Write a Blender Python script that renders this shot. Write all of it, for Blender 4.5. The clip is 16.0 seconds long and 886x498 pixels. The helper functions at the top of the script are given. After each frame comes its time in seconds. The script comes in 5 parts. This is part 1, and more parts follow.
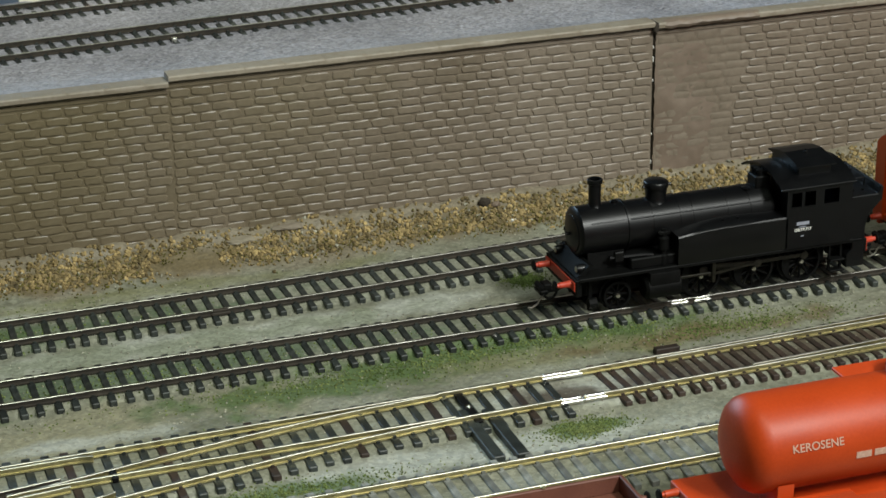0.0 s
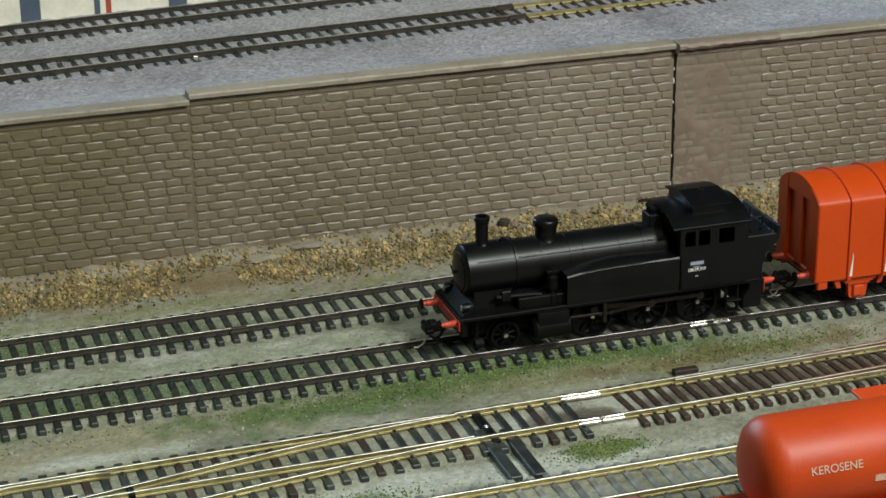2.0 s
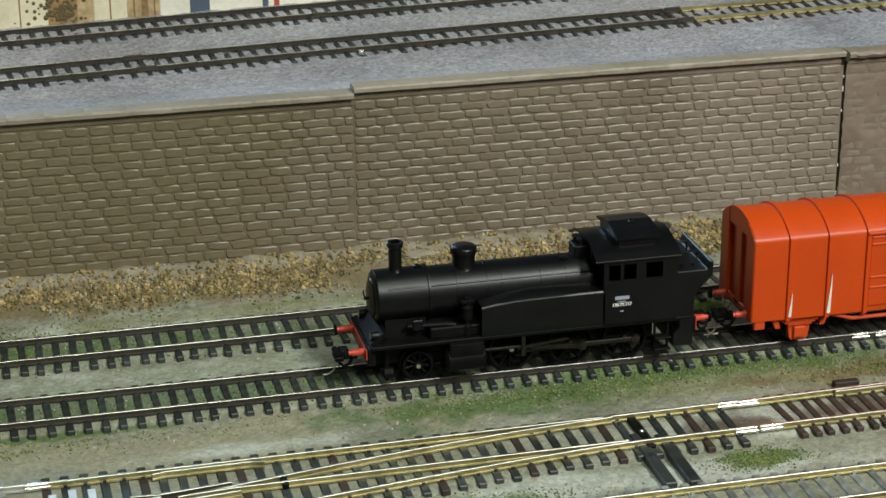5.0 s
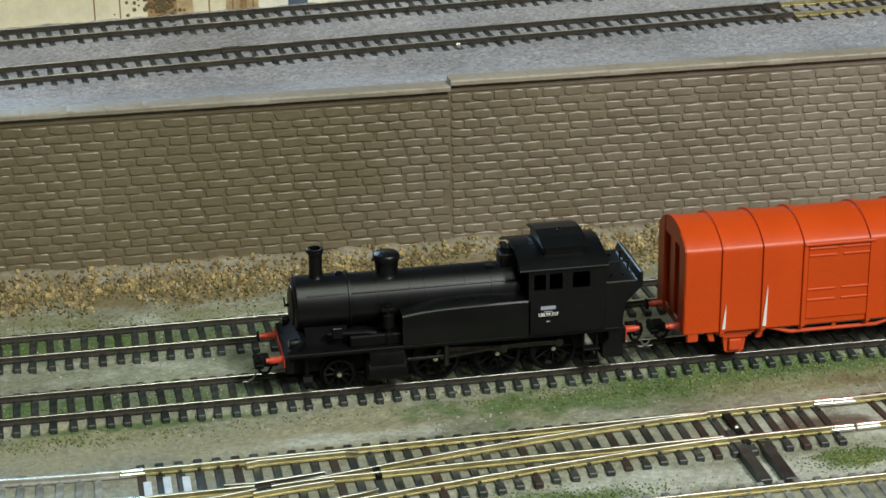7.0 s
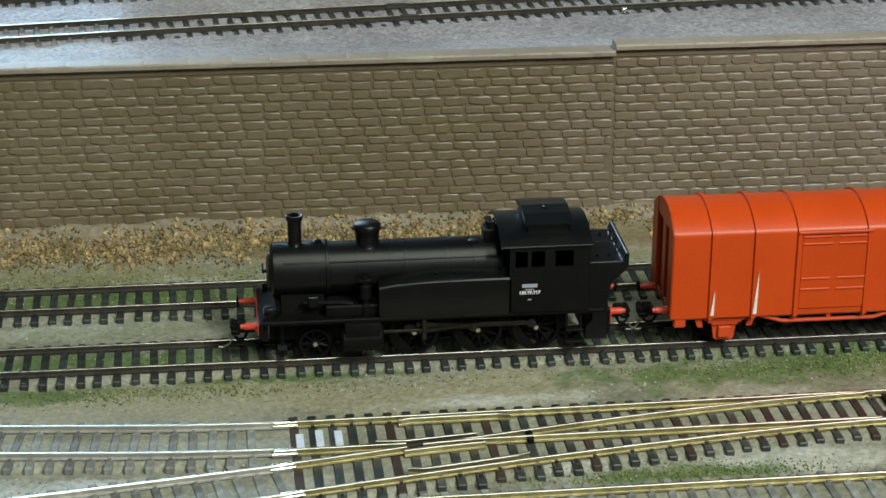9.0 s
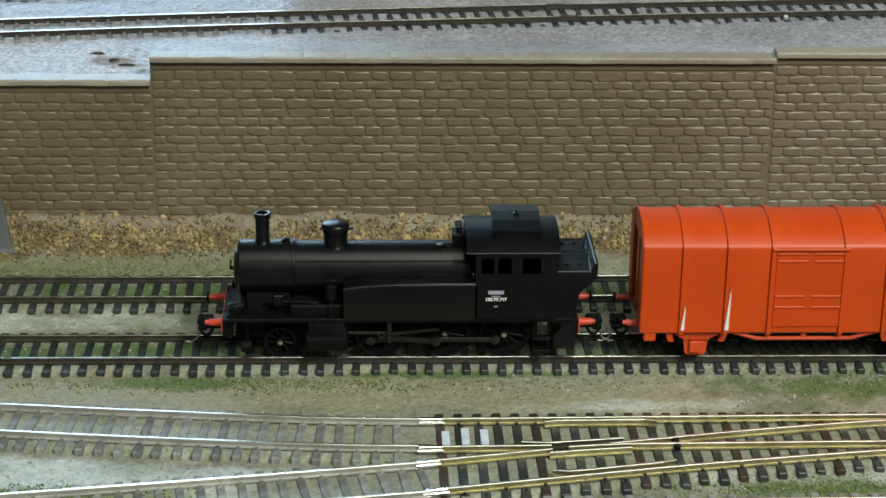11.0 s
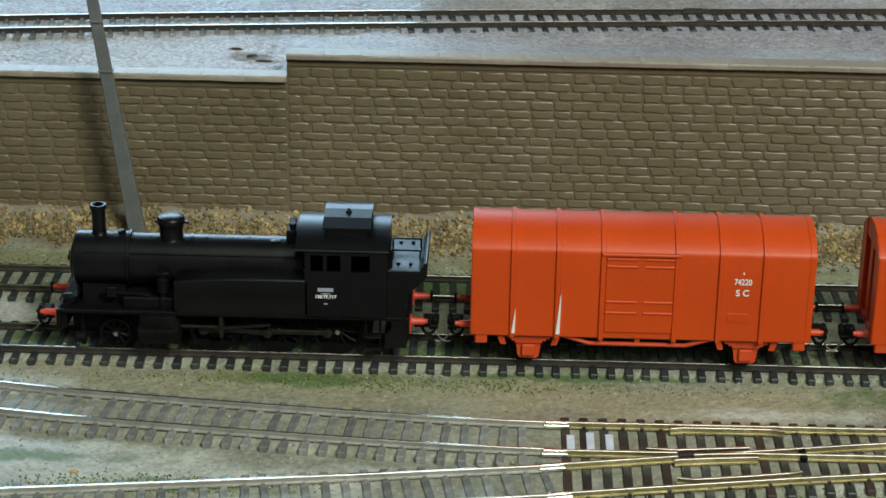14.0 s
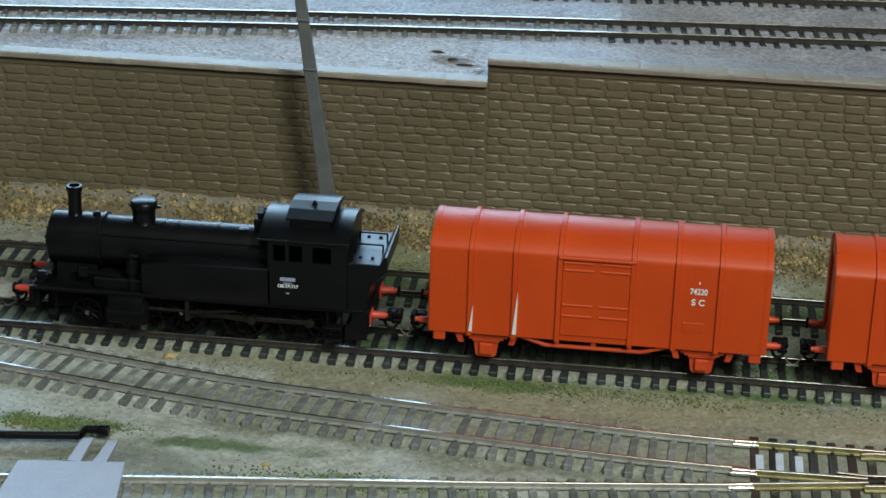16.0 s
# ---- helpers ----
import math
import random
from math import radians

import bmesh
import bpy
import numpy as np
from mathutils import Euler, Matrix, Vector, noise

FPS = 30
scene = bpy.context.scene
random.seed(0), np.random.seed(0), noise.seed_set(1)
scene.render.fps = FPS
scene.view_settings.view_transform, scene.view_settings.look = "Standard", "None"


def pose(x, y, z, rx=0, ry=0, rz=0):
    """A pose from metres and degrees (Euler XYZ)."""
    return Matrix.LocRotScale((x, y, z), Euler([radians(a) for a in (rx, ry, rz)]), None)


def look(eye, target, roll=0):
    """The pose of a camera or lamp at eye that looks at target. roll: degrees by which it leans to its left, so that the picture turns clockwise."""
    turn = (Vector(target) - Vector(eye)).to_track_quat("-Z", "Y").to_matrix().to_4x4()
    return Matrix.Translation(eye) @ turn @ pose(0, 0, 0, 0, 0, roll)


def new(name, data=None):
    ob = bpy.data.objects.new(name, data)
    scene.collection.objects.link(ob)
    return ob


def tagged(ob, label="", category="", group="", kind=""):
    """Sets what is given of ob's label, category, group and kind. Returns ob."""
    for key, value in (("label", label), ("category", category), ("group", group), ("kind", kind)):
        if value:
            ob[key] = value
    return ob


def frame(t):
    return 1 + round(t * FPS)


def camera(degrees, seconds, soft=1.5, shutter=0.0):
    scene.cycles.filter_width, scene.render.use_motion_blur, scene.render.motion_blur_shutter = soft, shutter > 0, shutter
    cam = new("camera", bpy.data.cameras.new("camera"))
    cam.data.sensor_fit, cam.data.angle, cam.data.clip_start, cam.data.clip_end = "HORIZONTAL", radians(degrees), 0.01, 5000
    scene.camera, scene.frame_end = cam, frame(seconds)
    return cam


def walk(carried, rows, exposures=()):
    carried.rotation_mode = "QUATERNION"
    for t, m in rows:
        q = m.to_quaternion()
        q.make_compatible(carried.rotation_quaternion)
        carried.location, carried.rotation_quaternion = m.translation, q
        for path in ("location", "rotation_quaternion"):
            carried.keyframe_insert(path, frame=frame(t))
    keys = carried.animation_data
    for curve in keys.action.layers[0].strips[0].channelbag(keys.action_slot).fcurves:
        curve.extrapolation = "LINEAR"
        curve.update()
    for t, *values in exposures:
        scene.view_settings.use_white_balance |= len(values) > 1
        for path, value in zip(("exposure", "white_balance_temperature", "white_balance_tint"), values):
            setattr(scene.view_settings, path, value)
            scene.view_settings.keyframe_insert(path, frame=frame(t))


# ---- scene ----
# The set is a table-top railway in 1:87: lengths below are in millimetres unless they go straight into walk().
MM = 0.001
cam = camera(24.0, 16.0, soft=1.6)
PATH = [
    (0, (0.16858, -0.63423, 0.29937), (0.31620, -0.19487, 0.11184), -0.88),
    (0.5, (0.16744, -0.63459, 0.29883), (0.31379, -0.19409, 0.11297), -0.79),
    (1, (0.16765, -0.63454, 0.29807), (0.31317, -0.19304, 0.11395), -0.84),
    (1.5, (0.16834, -0.63455, 0.29855), (0.31391, -0.19253, 0.11572), -0.92),
    (2, (0.16882, -0.63428, 0.29795), (0.31266, -0.19147, 0.11567), -0.64),
    (2.5, (0.16726, -0.63392, 0.29793), (0.30193, -0.18823, 0.11566), -0.62),
    (3, (0.16787, -0.63434, 0.29796), (0.29811, -0.18676, 0.11710), -0.79),
    (3.5, (0.16703, -0.63447, 0.29830), (0.29546, -0.18661, 0.11683), -0.68),
    (4, (0.16635, -0.63297, 0.29718), (0.29006, -0.18369, 0.11595), -0.32),
    (4.5, (0.16660, -0.63176, 0.29631), (0.28333, -0.18066, 0.11498), -0.22),
    (5, (0.16662, -0.63130, 0.29596), (0.27561, -0.17836, 0.11440), -0.27),
    (7.3, (0.16510, -0.63084, 0.29373), (0.24992, -0.17298, 0.11161), -0.53),
    (7.5, (0.16448, -0.63109, 0.29425), (0.24752, -0.17381, 0.10984), -0.43),
    (8, (0.16336, -0.62910, 0.29369), (0.24206, -0.17225, 0.10633), -0.25),
    (8.5, (0.16073, -0.62658, 0.29183), (0.23502, -0.16974, 0.10269), 0.53),
    (9, (0.16000, -0.62632, 0.29173), (0.21366, -0.16682, 0.10204), 0.28),
    (9.5, (0.15887, -0.62578, 0.29227), (0.20074, -0.16537, 0.10184), 0.29),
    (10, (0.15719, -0.62525, 0.29146), (0.19004, -0.16400, 0.10128), 0.56),
    (12.5, (0.15820, -0.62521, 0.29187), (0.16128, -0.16290, 0.10147), 0.80),
    (13, (0.15891, -0.62507, 0.29260), (0.15538, -0.16296, 0.10169), 0.79),
    (13.5, (0.15743, -0.62552, 0.29288), (0.14974, -0.16349, 0.10190), 0.86),
    (14, (0.15773, -0.62542, 0.29320), (0.14556, -0.16357, 0.10203), 0.86),
    (14.5, (0.15767, -0.62538, 0.29346), (0.14091, -0.16364, 0.10237), 0.96),
    (15, (0.15760, -0.62489, 0.29357), (0.13460, -0.16348, 0.10233), 1.09),
    (15.5, (0.15239, -0.62567, 0.29511), (0.12435, -0.16471, 0.10344), 1.68),
    (16, (0.14850, -0.62758, 0.29726), (0.09644, -0.16907, 0.10475), 1.65),
]
EXPOSURES = [(0, -0.2, 6350, 2), (5, -0.02, 6350, 2), (10, 0.0, 6350, 2), (13.5, -0.12, 6300, 1), (15, -0.24, 6250, 1), (16, -0.36, 5950, 2)]
walk(cam, [(t, look(eye, target, roll)) for t, eye, target, roll in PATH], EXPOSURES)

# ---- light: hall lamps on the ceiling, daylight from windows far off behind the layout ----
world = bpy.data.worlds.new("hall_air")
scene.world = world
world.use_nodes = True
world.node_tree.nodes["Background"].inputs[0].default_value = (0.75, 0.85, 1.0, 1)
world.node_tree.nodes["Background"].inputs[1].default_value = 0.01


def area(name, place, target, wide, high, watts, colour):
    data = bpy.data.lights.new(name, "AREA")
    data.shape, data.size, data.size_y, data.energy, data.color = "RECTANGLE", wide, high, watts, colour
    ob = new(name, data)
    ob.matrix_world = look(place, target)
    return ob


CEIL = 1.75
area("lamp_ceiling_a", (0.36, -0.95, CEIL - 0.03), (0.36, -0.94, 0), 0.3, 1.1, 14, (0.95, 1.0, 0.82))
area("lamp_ceiling_b", (1.15, -1.75, CEIL - 0.03), (1.15, -1.74, 0), 0.3, 1.1, 93, (0.98, 0.95, 0.92))
area("lamp_window", (-0.66, 2.5, 0.98), (-0.3, 0.0, 0.5), 1.6, 0.9, 60, (0.55, 0.76, 1.0))

# ---- materials ----


def mat(name, c1, c2, rough=0.6, metal=0.0, coarse=60.0, fine=700.0, bump=0.25, depth=0.0003, rand=0.0, island=0.0, spec=0.5, rough2=None):
    m = bpy.data.materials.new(name)
    m.use_nodes = True
    nt = m.node_tree
    N, L = nt.nodes, nt.links
    b = N["Principled BSDF"]
    tc = N.new("ShaderNodeNewGeometry")
    n1, n2 = N.new("ShaderNodeTexNoise"), N.new("ShaderNodeTexNoise")
    n1.inputs["Scale"].default_value, n2.inputs["Scale"].default_value = coarse, fine
    n1.inputs["Detail"].default_value, n2.inputs["Detail"].default_value = 5, 4
    oc = N.new("ShaderNodeTexCoord")
    L.new(oc.outputs["Object"], n1.inputs["Vector"])
    L.new(oc.outputs["Object"], n2.inputs["Vector"])
    add = N.new("ShaderNodeMath")
    add.operation = "MULTIPLY_ADD"
    L.new(n1.outputs["Fac"], add.inputs[0])
    add.inputs[1].default_value = 0.7
    half = N.new("ShaderNodeMath")
    half.operation = "MULTIPLY"
    L.new(n2.outputs["Fac"], half.inputs[0])
    half.inputs[1].default_value = 0.4
    L.new(half.outputs[0], add.inputs[2])
    ramp = N.new("ShaderNodeMapRange")
    ramp.inputs["From Min"].default_value, ramp.inputs["From Max"].default_value = 0.38, 0.72
    L.new(add.outputs[0], ramp.inputs["Value"])
    mix = N.new("ShaderNodeMix")
    mix.data_type = "RGBA"
    mix.inputs["A"].default_value, mix.inputs["B"].default_value = (*c1, 1), (*c2, 1)
    L.new(ramp.outputs["Result"], mix.inputs["Factor"])
    colour = mix.outputs["Result"]
    for amount, source in ((rand, "object"), (island, "island")):
        if amount:
            hsv = N.new("ShaderNodeHueSaturation")
            if source == "object":
                info = N.new("ShaderNodeObjectInfo")
                value = info.outputs["Random"]
            else:
                value = tc.outputs["Random Per Island"]
            mr = N.new("ShaderNodeMapRange")
            mr.inputs["To Min"].default_value, mr.inputs["To Max"].default_value = 1 - amount, 1 + amount
            L.new(value, mr.inputs["Value"])
            L.new(mr.outputs["Result"], hsv.inputs["Value"])
            L.new(colour, hsv.inputs["Color"])
            colour = hsv.outputs["Color"]
    L.new(colour, b.inputs["Base Color"])
    b.inputs["Metallic"].default_value = metal
    b.inputs["Specular IOR Level"].default_value = spec
    rr = N.new("ShaderNodeMapRange")
    rr.inputs["To Min"].default_value, rr.inputs["To Max"].default_value = rough, rough2 if rough2 is not None else min(1, rough + 0.12)
    L.new(n1.outputs["Fac"], rr.inputs["Value"])
    L.new(rr.outputs["Result"], b.inputs["Roughness"])
    if bump:
        bp = N.new("ShaderNodeBump")
        bp.inputs["Strength"].default_value, bp.inputs["Distance"].default_value = bump, depth
        L.new(n2.outputs["Fac"], bp.inputs["Height"])
        L.new(bp.outputs["Normal"], b.inputs["Normal"])
    return m


def blobs(nt, spots, ragged):
    """A mask of soft ragged patches: each spot is x, y, half length, half width in millimetres."""
    N, L = nt.nodes, nt.links
    geo = N.new("ShaderNodeNewGeometry")
    nz = N.new("ShaderNodeTexNoise")
    nz.inputs["Scale"].default_value, nz.inputs["Detail"].default_value = ragged, 6
    L.new(geo.outputs["Position"], nz.inputs["Vector"])
    total = None
    for x, y, a, w in spots:
        mp = N.new("ShaderNodeMapping")
        mp.inputs["Location"].default_value = (-x / a, -y / w, 0)
        mp.inputs["Scale"].default_value = (1000 / a, 1000 / w, 0)
        L.new(geo.outputs["Position"], mp.inputs["Vector"])
        ln = N.new("ShaderNodeVectorMath")
        ln.operation = "LENGTH"
        L.new(mp.outputs["Vector"], ln.inputs[0])
        s = N.new("ShaderNodeMath")
        s.operation = "MULTIPLY_ADD"
        L.new(nz.outputs["Fac"], s.inputs[0])
        s.inputs[1].default_value = 2.2
        L.new(ln.outputs["Value"], s.inputs[2])
        mr = N.new("ShaderNodeMapRange")
        mr.interpolation_type = "SMOOTHSTEP"
        mr.inputs["From Min"].default_value, mr.inputs["From Max"].default_value = 1.5, 2.2
        mr.inputs["To Min"].default_value, mr.inputs["To Max"].default_value = 1.0, 0.0
        L.new(s.outputs[0], mr.inputs["Value"])
        if total is None:
            total = mr.outputs["Result"]
        else:
            mx = N.new("ShaderNodeMath")
            mx.operation = "MAXIMUM"
            L.new(total, mx.inputs[0])
            L.new(mr.outputs["Result"], mx.inputs[1])
            total = mx.outputs[0]
    return total


def scenic_ground(name, base, light, patches, rough=0.85, rough2=0.95, spec=0.3, relief=0.0007, grain=0.2):
    """Painted and sprinkled layout ground: a base colour, paler film, and patches (colour, spots)."""
    m = mat(name, base, light, rough=rough, rough2=rough2, coarse=26, fine=420, bump=0.8, depth=relief, spec=spec)
    nt = m.node_tree
    N, L = nt.nodes, nt.links
    b = N["Principled BSDF"]
    colour = b.inputs["Base Color"].links[0].from_socket
    for tint, spots, ragged, amount in patches:
        mask = blobs(nt, spots, ragged)
        fac = N.new("ShaderNodeMath")
        fac.operation = "MULTIPLY"
        L.new(mask, fac.inputs[0])
        fac.inputs[1].default_value = amount
        mix = N.new("ShaderNodeMix")
        mix.data_type = "RGBA"
        mix.inputs["B"].default_value = (*tint, 1)
        L.new(colour, mix.inputs["A"])
        L.new(fac.outputs[0], mix.inputs["Factor"])
        colour = mix.outputs["Result"]
    # fine dark and pale grains
    vor = N.new("ShaderNodeTexVoronoi")
    vor.inputs["Scale"].default_value = 900
    geo = N.new("ShaderNodeNewGeometry")
    L.new(geo.outputs["Position"], vor.inputs["Vector"])
    hsv = N.new("ShaderNodeHueSaturation")
    sep = N.new("ShaderNodeSeparateColor")
    L.new(vor.outputs["Color"], sep.inputs["Color"])
    mr = N.new("ShaderNodeMapRange")
    mr.inputs["To Min"].default_value, mr.inputs["To Max"].default_value = 1 - grain, 1 + grain
    L.new(sep.outputs["Red"], mr.inputs["Value"])
    L.new(mr.outputs["Result"], hsv.inputs["Value"])
    L.new(colour, hsv.inputs["Color"])
    L.new(hsv.outputs["Color"], b.inputs["Base Color"])
    return m


TAUPE = (0.23, 0.19, 0.135)
GREEN, OLIVE, OCHRE, PALE = (0.085, 0.14, 0.042), (0.19, 0.19, 0.085), (0.15, 0.115, 0.055), (0.47, 0.48, 0.43)
M_GROUND = scenic_ground("scenic_ground", (0.165, 0.165, 0.115), (0.31, 0.31, 0.245), [
    (TAUPE, [(250, 104, 900, 24)], 30, 0.85),
    ((0.29, 0.272, 0.18), [(200, -29, 150, 20), (90, -26, 130, 15), (20, -17, 60, 7)], 30, 0.9),
    # pale film; the spots at the left end also paint in window glare
    (PALE, [(245, -38, 36, 6), (80, -88, 80, 14), (350, -88, 90, 10), (40, 28, 120, 9), (230, 26, 110, 9), (430, -60, 60, 12), (-30, -30, 70, 12), (30, -75, 70, 12), (-40, -60, 60, 20), (300, 27, 150, 10), (250, 72, 120, 6), (-70, 24, 90, 12), (-80, -22, 90, 10)], 40, 0.8),
    ((0.105, 0.15, 0.085), [(250, 2, 190, 11), (180, 49, 210, 12), (20, 0, 190, 7)], 90, 0.8),
    ((0.18, 0.21, 0.12), [(250, 26, 150, 9), (120, 27, 90, 6)], 60, 0.55),
    (OLIVE, [(260, 74, 140, 7), (110, -18, 70, 5), (50, 75, 150, 12), (420, -26, 90, 12)], 45, 0.7),
    (GREEN, [(325, -26, 65, 13), (395, -16, 90, 10), (180, -15, 60, 3), (60, -94, 40, 7), (400, -84, 14, 6), (295, -92, 40, 7), (80, 0, 120, 10), (-40, -71, 30, 6), (20, -77, 40, 5), (100, -20, 30, 6), (120, 52, 120, 9)], 90, 0.85),
    ((0.075, 0.055, 0.038), [(490, -57, 90, 14), (400, -62, 20, 7)], 60, 0.9),
    (OCHRE, [(240, 92, 220, 10), (30, 93, 190, 10), (480, 92, 160, 10), (470, -30, 60, 8)], 60, 0.85),
], rough=0.4, rough2=0.72, spec=0.75)
M_UPPER = scenic_ground("upper_grit", (0.255, 0.25, 0.285), (0.42, 0.41, 0.455), [
    # whitish left-hand patches put the window's daylight glare into the colour
    ((0.62, 0.60, 0.56), [(10, 135, 130, 40), (-90, 150, 120, 40)], 45, 0.3),
    ((0.16, 0.11, 0.07), [(63, 131, 11, 5), (70, 126, 8, 3)], 120, 0.9),
], rough=0.36, rough2=0.7, spec=0.4, relief=0.0016, grain=0.3)
M_WALL = mat("moulded_wall", (0.124, 0.097, 0.053), (0.178, 0.144, 0.088), rough=0.27, rough2=0.45, coarse=18, fine=420, bump=0.35, rand=0.03, island=0.03)


def light_drift(m, c1, c2, x0, x1):
    """Blends a wall's colour raggedly between two places along it, painting in mixed light."""
    nt = m.node_tree
    N, L = nt.nodes, nt.links
    mix = next(n for n in N if n.bl_idname == "ShaderNodeMix")
    geo, sep, nz = N.new("ShaderNodeNewGeometry"), N.new("ShaderNodeSeparateXYZ"), N.new("ShaderNodeTexNoise")
    nz.inputs["Scale"].default_value, nz.inputs["Detail"].default_value = 22, 5
    L.new(geo.outputs["Position"], sep.inputs["Vector"])
    L.new(geo.outputs["Position"], nz.inputs["Vector"])
    add = N.new("ShaderNodeMath")
    add.operation = "MULTIPLY_ADD"
    add.inputs[1].default_value = 0.22
    L.new(nz.outputs["Fac"], add.inputs[0])
    L.new(sep.outputs["X"], add.inputs[2])
    mr = N.new("ShaderNodeMapRange")
    mr.interpolation_type = "SMOOTHSTEP"
    mr.inputs["From Min"].default_value, mr.inputs["From Max"].default_value = x0 * MM + 0.11, x1 * MM + 0.11
    L.new(add.outputs[0], mr.inputs["Value"])
    for slot, colour in (("A", c1), ("B", c2)):
        blend = N.new("ShaderNodeMix")
        blend.data_type = "RGBA"
        blend.inputs["A"].default_value = mix.inputs[slot].default_value
        blend.inputs["B"].default_value = (*colour, 1)
        L.new(mr.outputs["Result"], blend.inputs["Factor"])
        L.new(blend.outputs["Result"], mix.inputs[slot])
    return m


# the taupe towards the right stands in for the mixed lighting along the wall
light_drift(M_WALL, (0.195, 0.156, 0.118), (0.265, 0.218, 0.172), 235, 470)
M_SMEAR = mat("wall_filler", (0.185, 0.138, 0.104), (0.255, 0.197, 0.155), rough=0.45, coarse=40, fine=300, bump=0.4)
M_TAUPE = mat("plaster", (0.24, 0.205, 0.15), (0.33, 0.29, 0.22), rough=0.6, coarse=120, fine=600, bump=0.5)
M_CAP = mat("wall_cap", (0.23, 0.19, 0.14), (0.33, 0.285, 0.23), rough=0.42, coarse=50, fine=500, bump=0.25, rand=0.08)
M_CHALK = mat("chalky_plastic", (0.48, 0.54, 0.64), (0.68, 0.74, 0.84), rough=0.6, coarse=300, fine=1200, bump=0.3)
M_DARK = mat("dark_gap", (0.03, 0.022, 0.015), (0.05, 0.04, 0.03), rough=0.9)
M_STONE = mat("rubble_stone", (0.085, 0.063, 0.023), (0.42, 0.31, 0.14), rough=0.7, coarse=120, fine=1500, bump=0.4, island=0.55)
M_GRIT = mat("loose_grit", (0.20, 0.19, 0.14), (0.42, 0.40, 0.33), rough=0.8, coarse=90, fine=1500, bump=0.3, island=0.45)
M_GRASS = mat("scatter_grass", (0.075, 0.12, 0.032), (0.21, 0.235, 0.09), rough=0.95, coarse=70, fine=2000, bump=0.0, island=0.5, spec=0.1)
M_MOSS = mat("moss_scatter", (0.06, 0.06, 0.014), (0.20, 0.17, 0.05), rough=0.95, coarse=70, fine=2000, bump=0.0, island=0.4, spec=0.1)
M_SLEEPER = mat("sleeper_plastic", (0.013, 0.016, 0.015), (0.045, 0.052, 0.048), rough=0.4, coarse=300, fine=1500, bump=0.2, rand=0.35)
M_SLEEPER_BROWN = mat("sleeper_brown", (0.024, 0.015, 0.011), (0.052, 0.033, 0.025), rough=0.6, coarse=300, fine=1500, bump=0.2, rand=0.3)
M_SLEEPER_DUSTY = mat("sleeper_dusty", (0.12, 0.125, 0.115), (0.27, 0.275, 0.255), rough=0.5, coarse=250, fine=1500, bump=0.3, rand=0.35)
M_RUST = mat("rail_side_dark", (0.022, 0.018, 0.014), (0.055, 0.044, 0.032), rough=0.6, metal=0.1, coarse=200, fine=900)
M_STEEL = mat("rail_head_steel", (0.26, 0.255, 0.23), (0.55, 0.54, 0.50), rough=0.25, metal=1.0, coarse=120, fine=900, bump=0.1)
M_BRASS = mat("rail_side_brass", (0.38, 0.335, 0.18), (0.60, 0.54, 0.32), rough=0.3, metal=0.9, coarse=120, fine=900, bump=0.15)
M_NICKEL = mat("rail_head_nickel", (0.40, 0.39, 0.33), (0.56, 0.54, 0.46), rough=0.28, metal=0.9, coarse=120, fine=900, bump=0.1)
M_DULL = mat("rail_side_dull", (0.38, 0.37, 0.33), (0.56, 0.54, 0.49), rough=0.35, metal=0.6, coarse=120, fine=900, bump=0.15)
M_SILVER = mat("bright_solder", (0.75, 0.73, 0.66), (0.9, 0.88, 0.82), rough=0.2, metal=1.0, coarse=500, fine=1800, bump=0.3)
M_BLACK = mat("black_paint", (0.002, 0.002, 0.0025), (0.0045, 0.0045, 0.005), rough=0.3, rough2=0.4, coarse=120, fine=1200, bump=0.06, spec=0.29)
M_BLACKMATT = mat("matt_black_metal", (0.002, 0.002, 0.002), (0.005, 0.005, 0.005), rough=0.5, coarse=200, fine=1200, bump=0.2, spec=0.14)
M_RODS = mat("oily_rods", (0.008, 0.007, 0.005), (0.028, 0.024, 0.016), rough=0.45, metal=0.5, coarse=300, fine=1200)
M_BRIGHT = mat("turned_metal", (0.5, 0.48, 0.42), (0.65, 0.62, 0.55), rough=0.25, metal=1.0, coarse=400, fine=1500, bump=0.1)
M_RED = mat("red_paint", (0.50, 0.045, 0.02), (0.60, 0.07, 0.035), rough=0.4, coarse=200, fine=1200, bump=0.1)
M_ORANGE = mat("orange_plastic", (0.50, 0.051, 0.003), (0.58, 0.063, 0.004), rough=0.36, spec=0.38, coarse=45, fine=1000, bump=0.08)
M_ORANGE_TANK = mat("orange_tank", (0.44, 0.045, 0.006), (0.54, 0.062, 0.009), rough=0.38, spec=0.35, coarse=45, fine=1000, bump=0.08)
M_ORANGE_DARK = mat("orange_frame", (0.50, 0.048, 0.005), (0.60, 0.065, 0.008), rough=0.42, coarse=80, fine=1000, bump=0.1)
M_WHITE = mat("white_print", (0.75, 0.74, 0.70), (0.85, 0.84, 0.80), rough=0.5, coarse=300, fine=1500, bump=0)
M_FADED = mat("faded_print", (0.50, 0.27, 0.19), (0.64, 0.42, 0.33), rough=0.5, coarse=900, fine=2500, bump=0)
M_POLE = mat("grey_mast_paint", (0.105, 0.11, 0.105), (0.15, 0.155, 0.15), rough=0.5, coarse=90, fine=900, bump=0.15)
M_PLATE = mat("blue_grey_plate", (0.30, 0.31, 0.38), (0.38, 0.39, 0.46), rough=0.4, coarse=60, fine=900, bump=0.08)
M_BROWN = mat("brown_wagon", (0.13, 0.045, 0.03), (0.19, 0.07, 0.045), rough=0.5, coarse=120, fine=1200, bump=0.1)
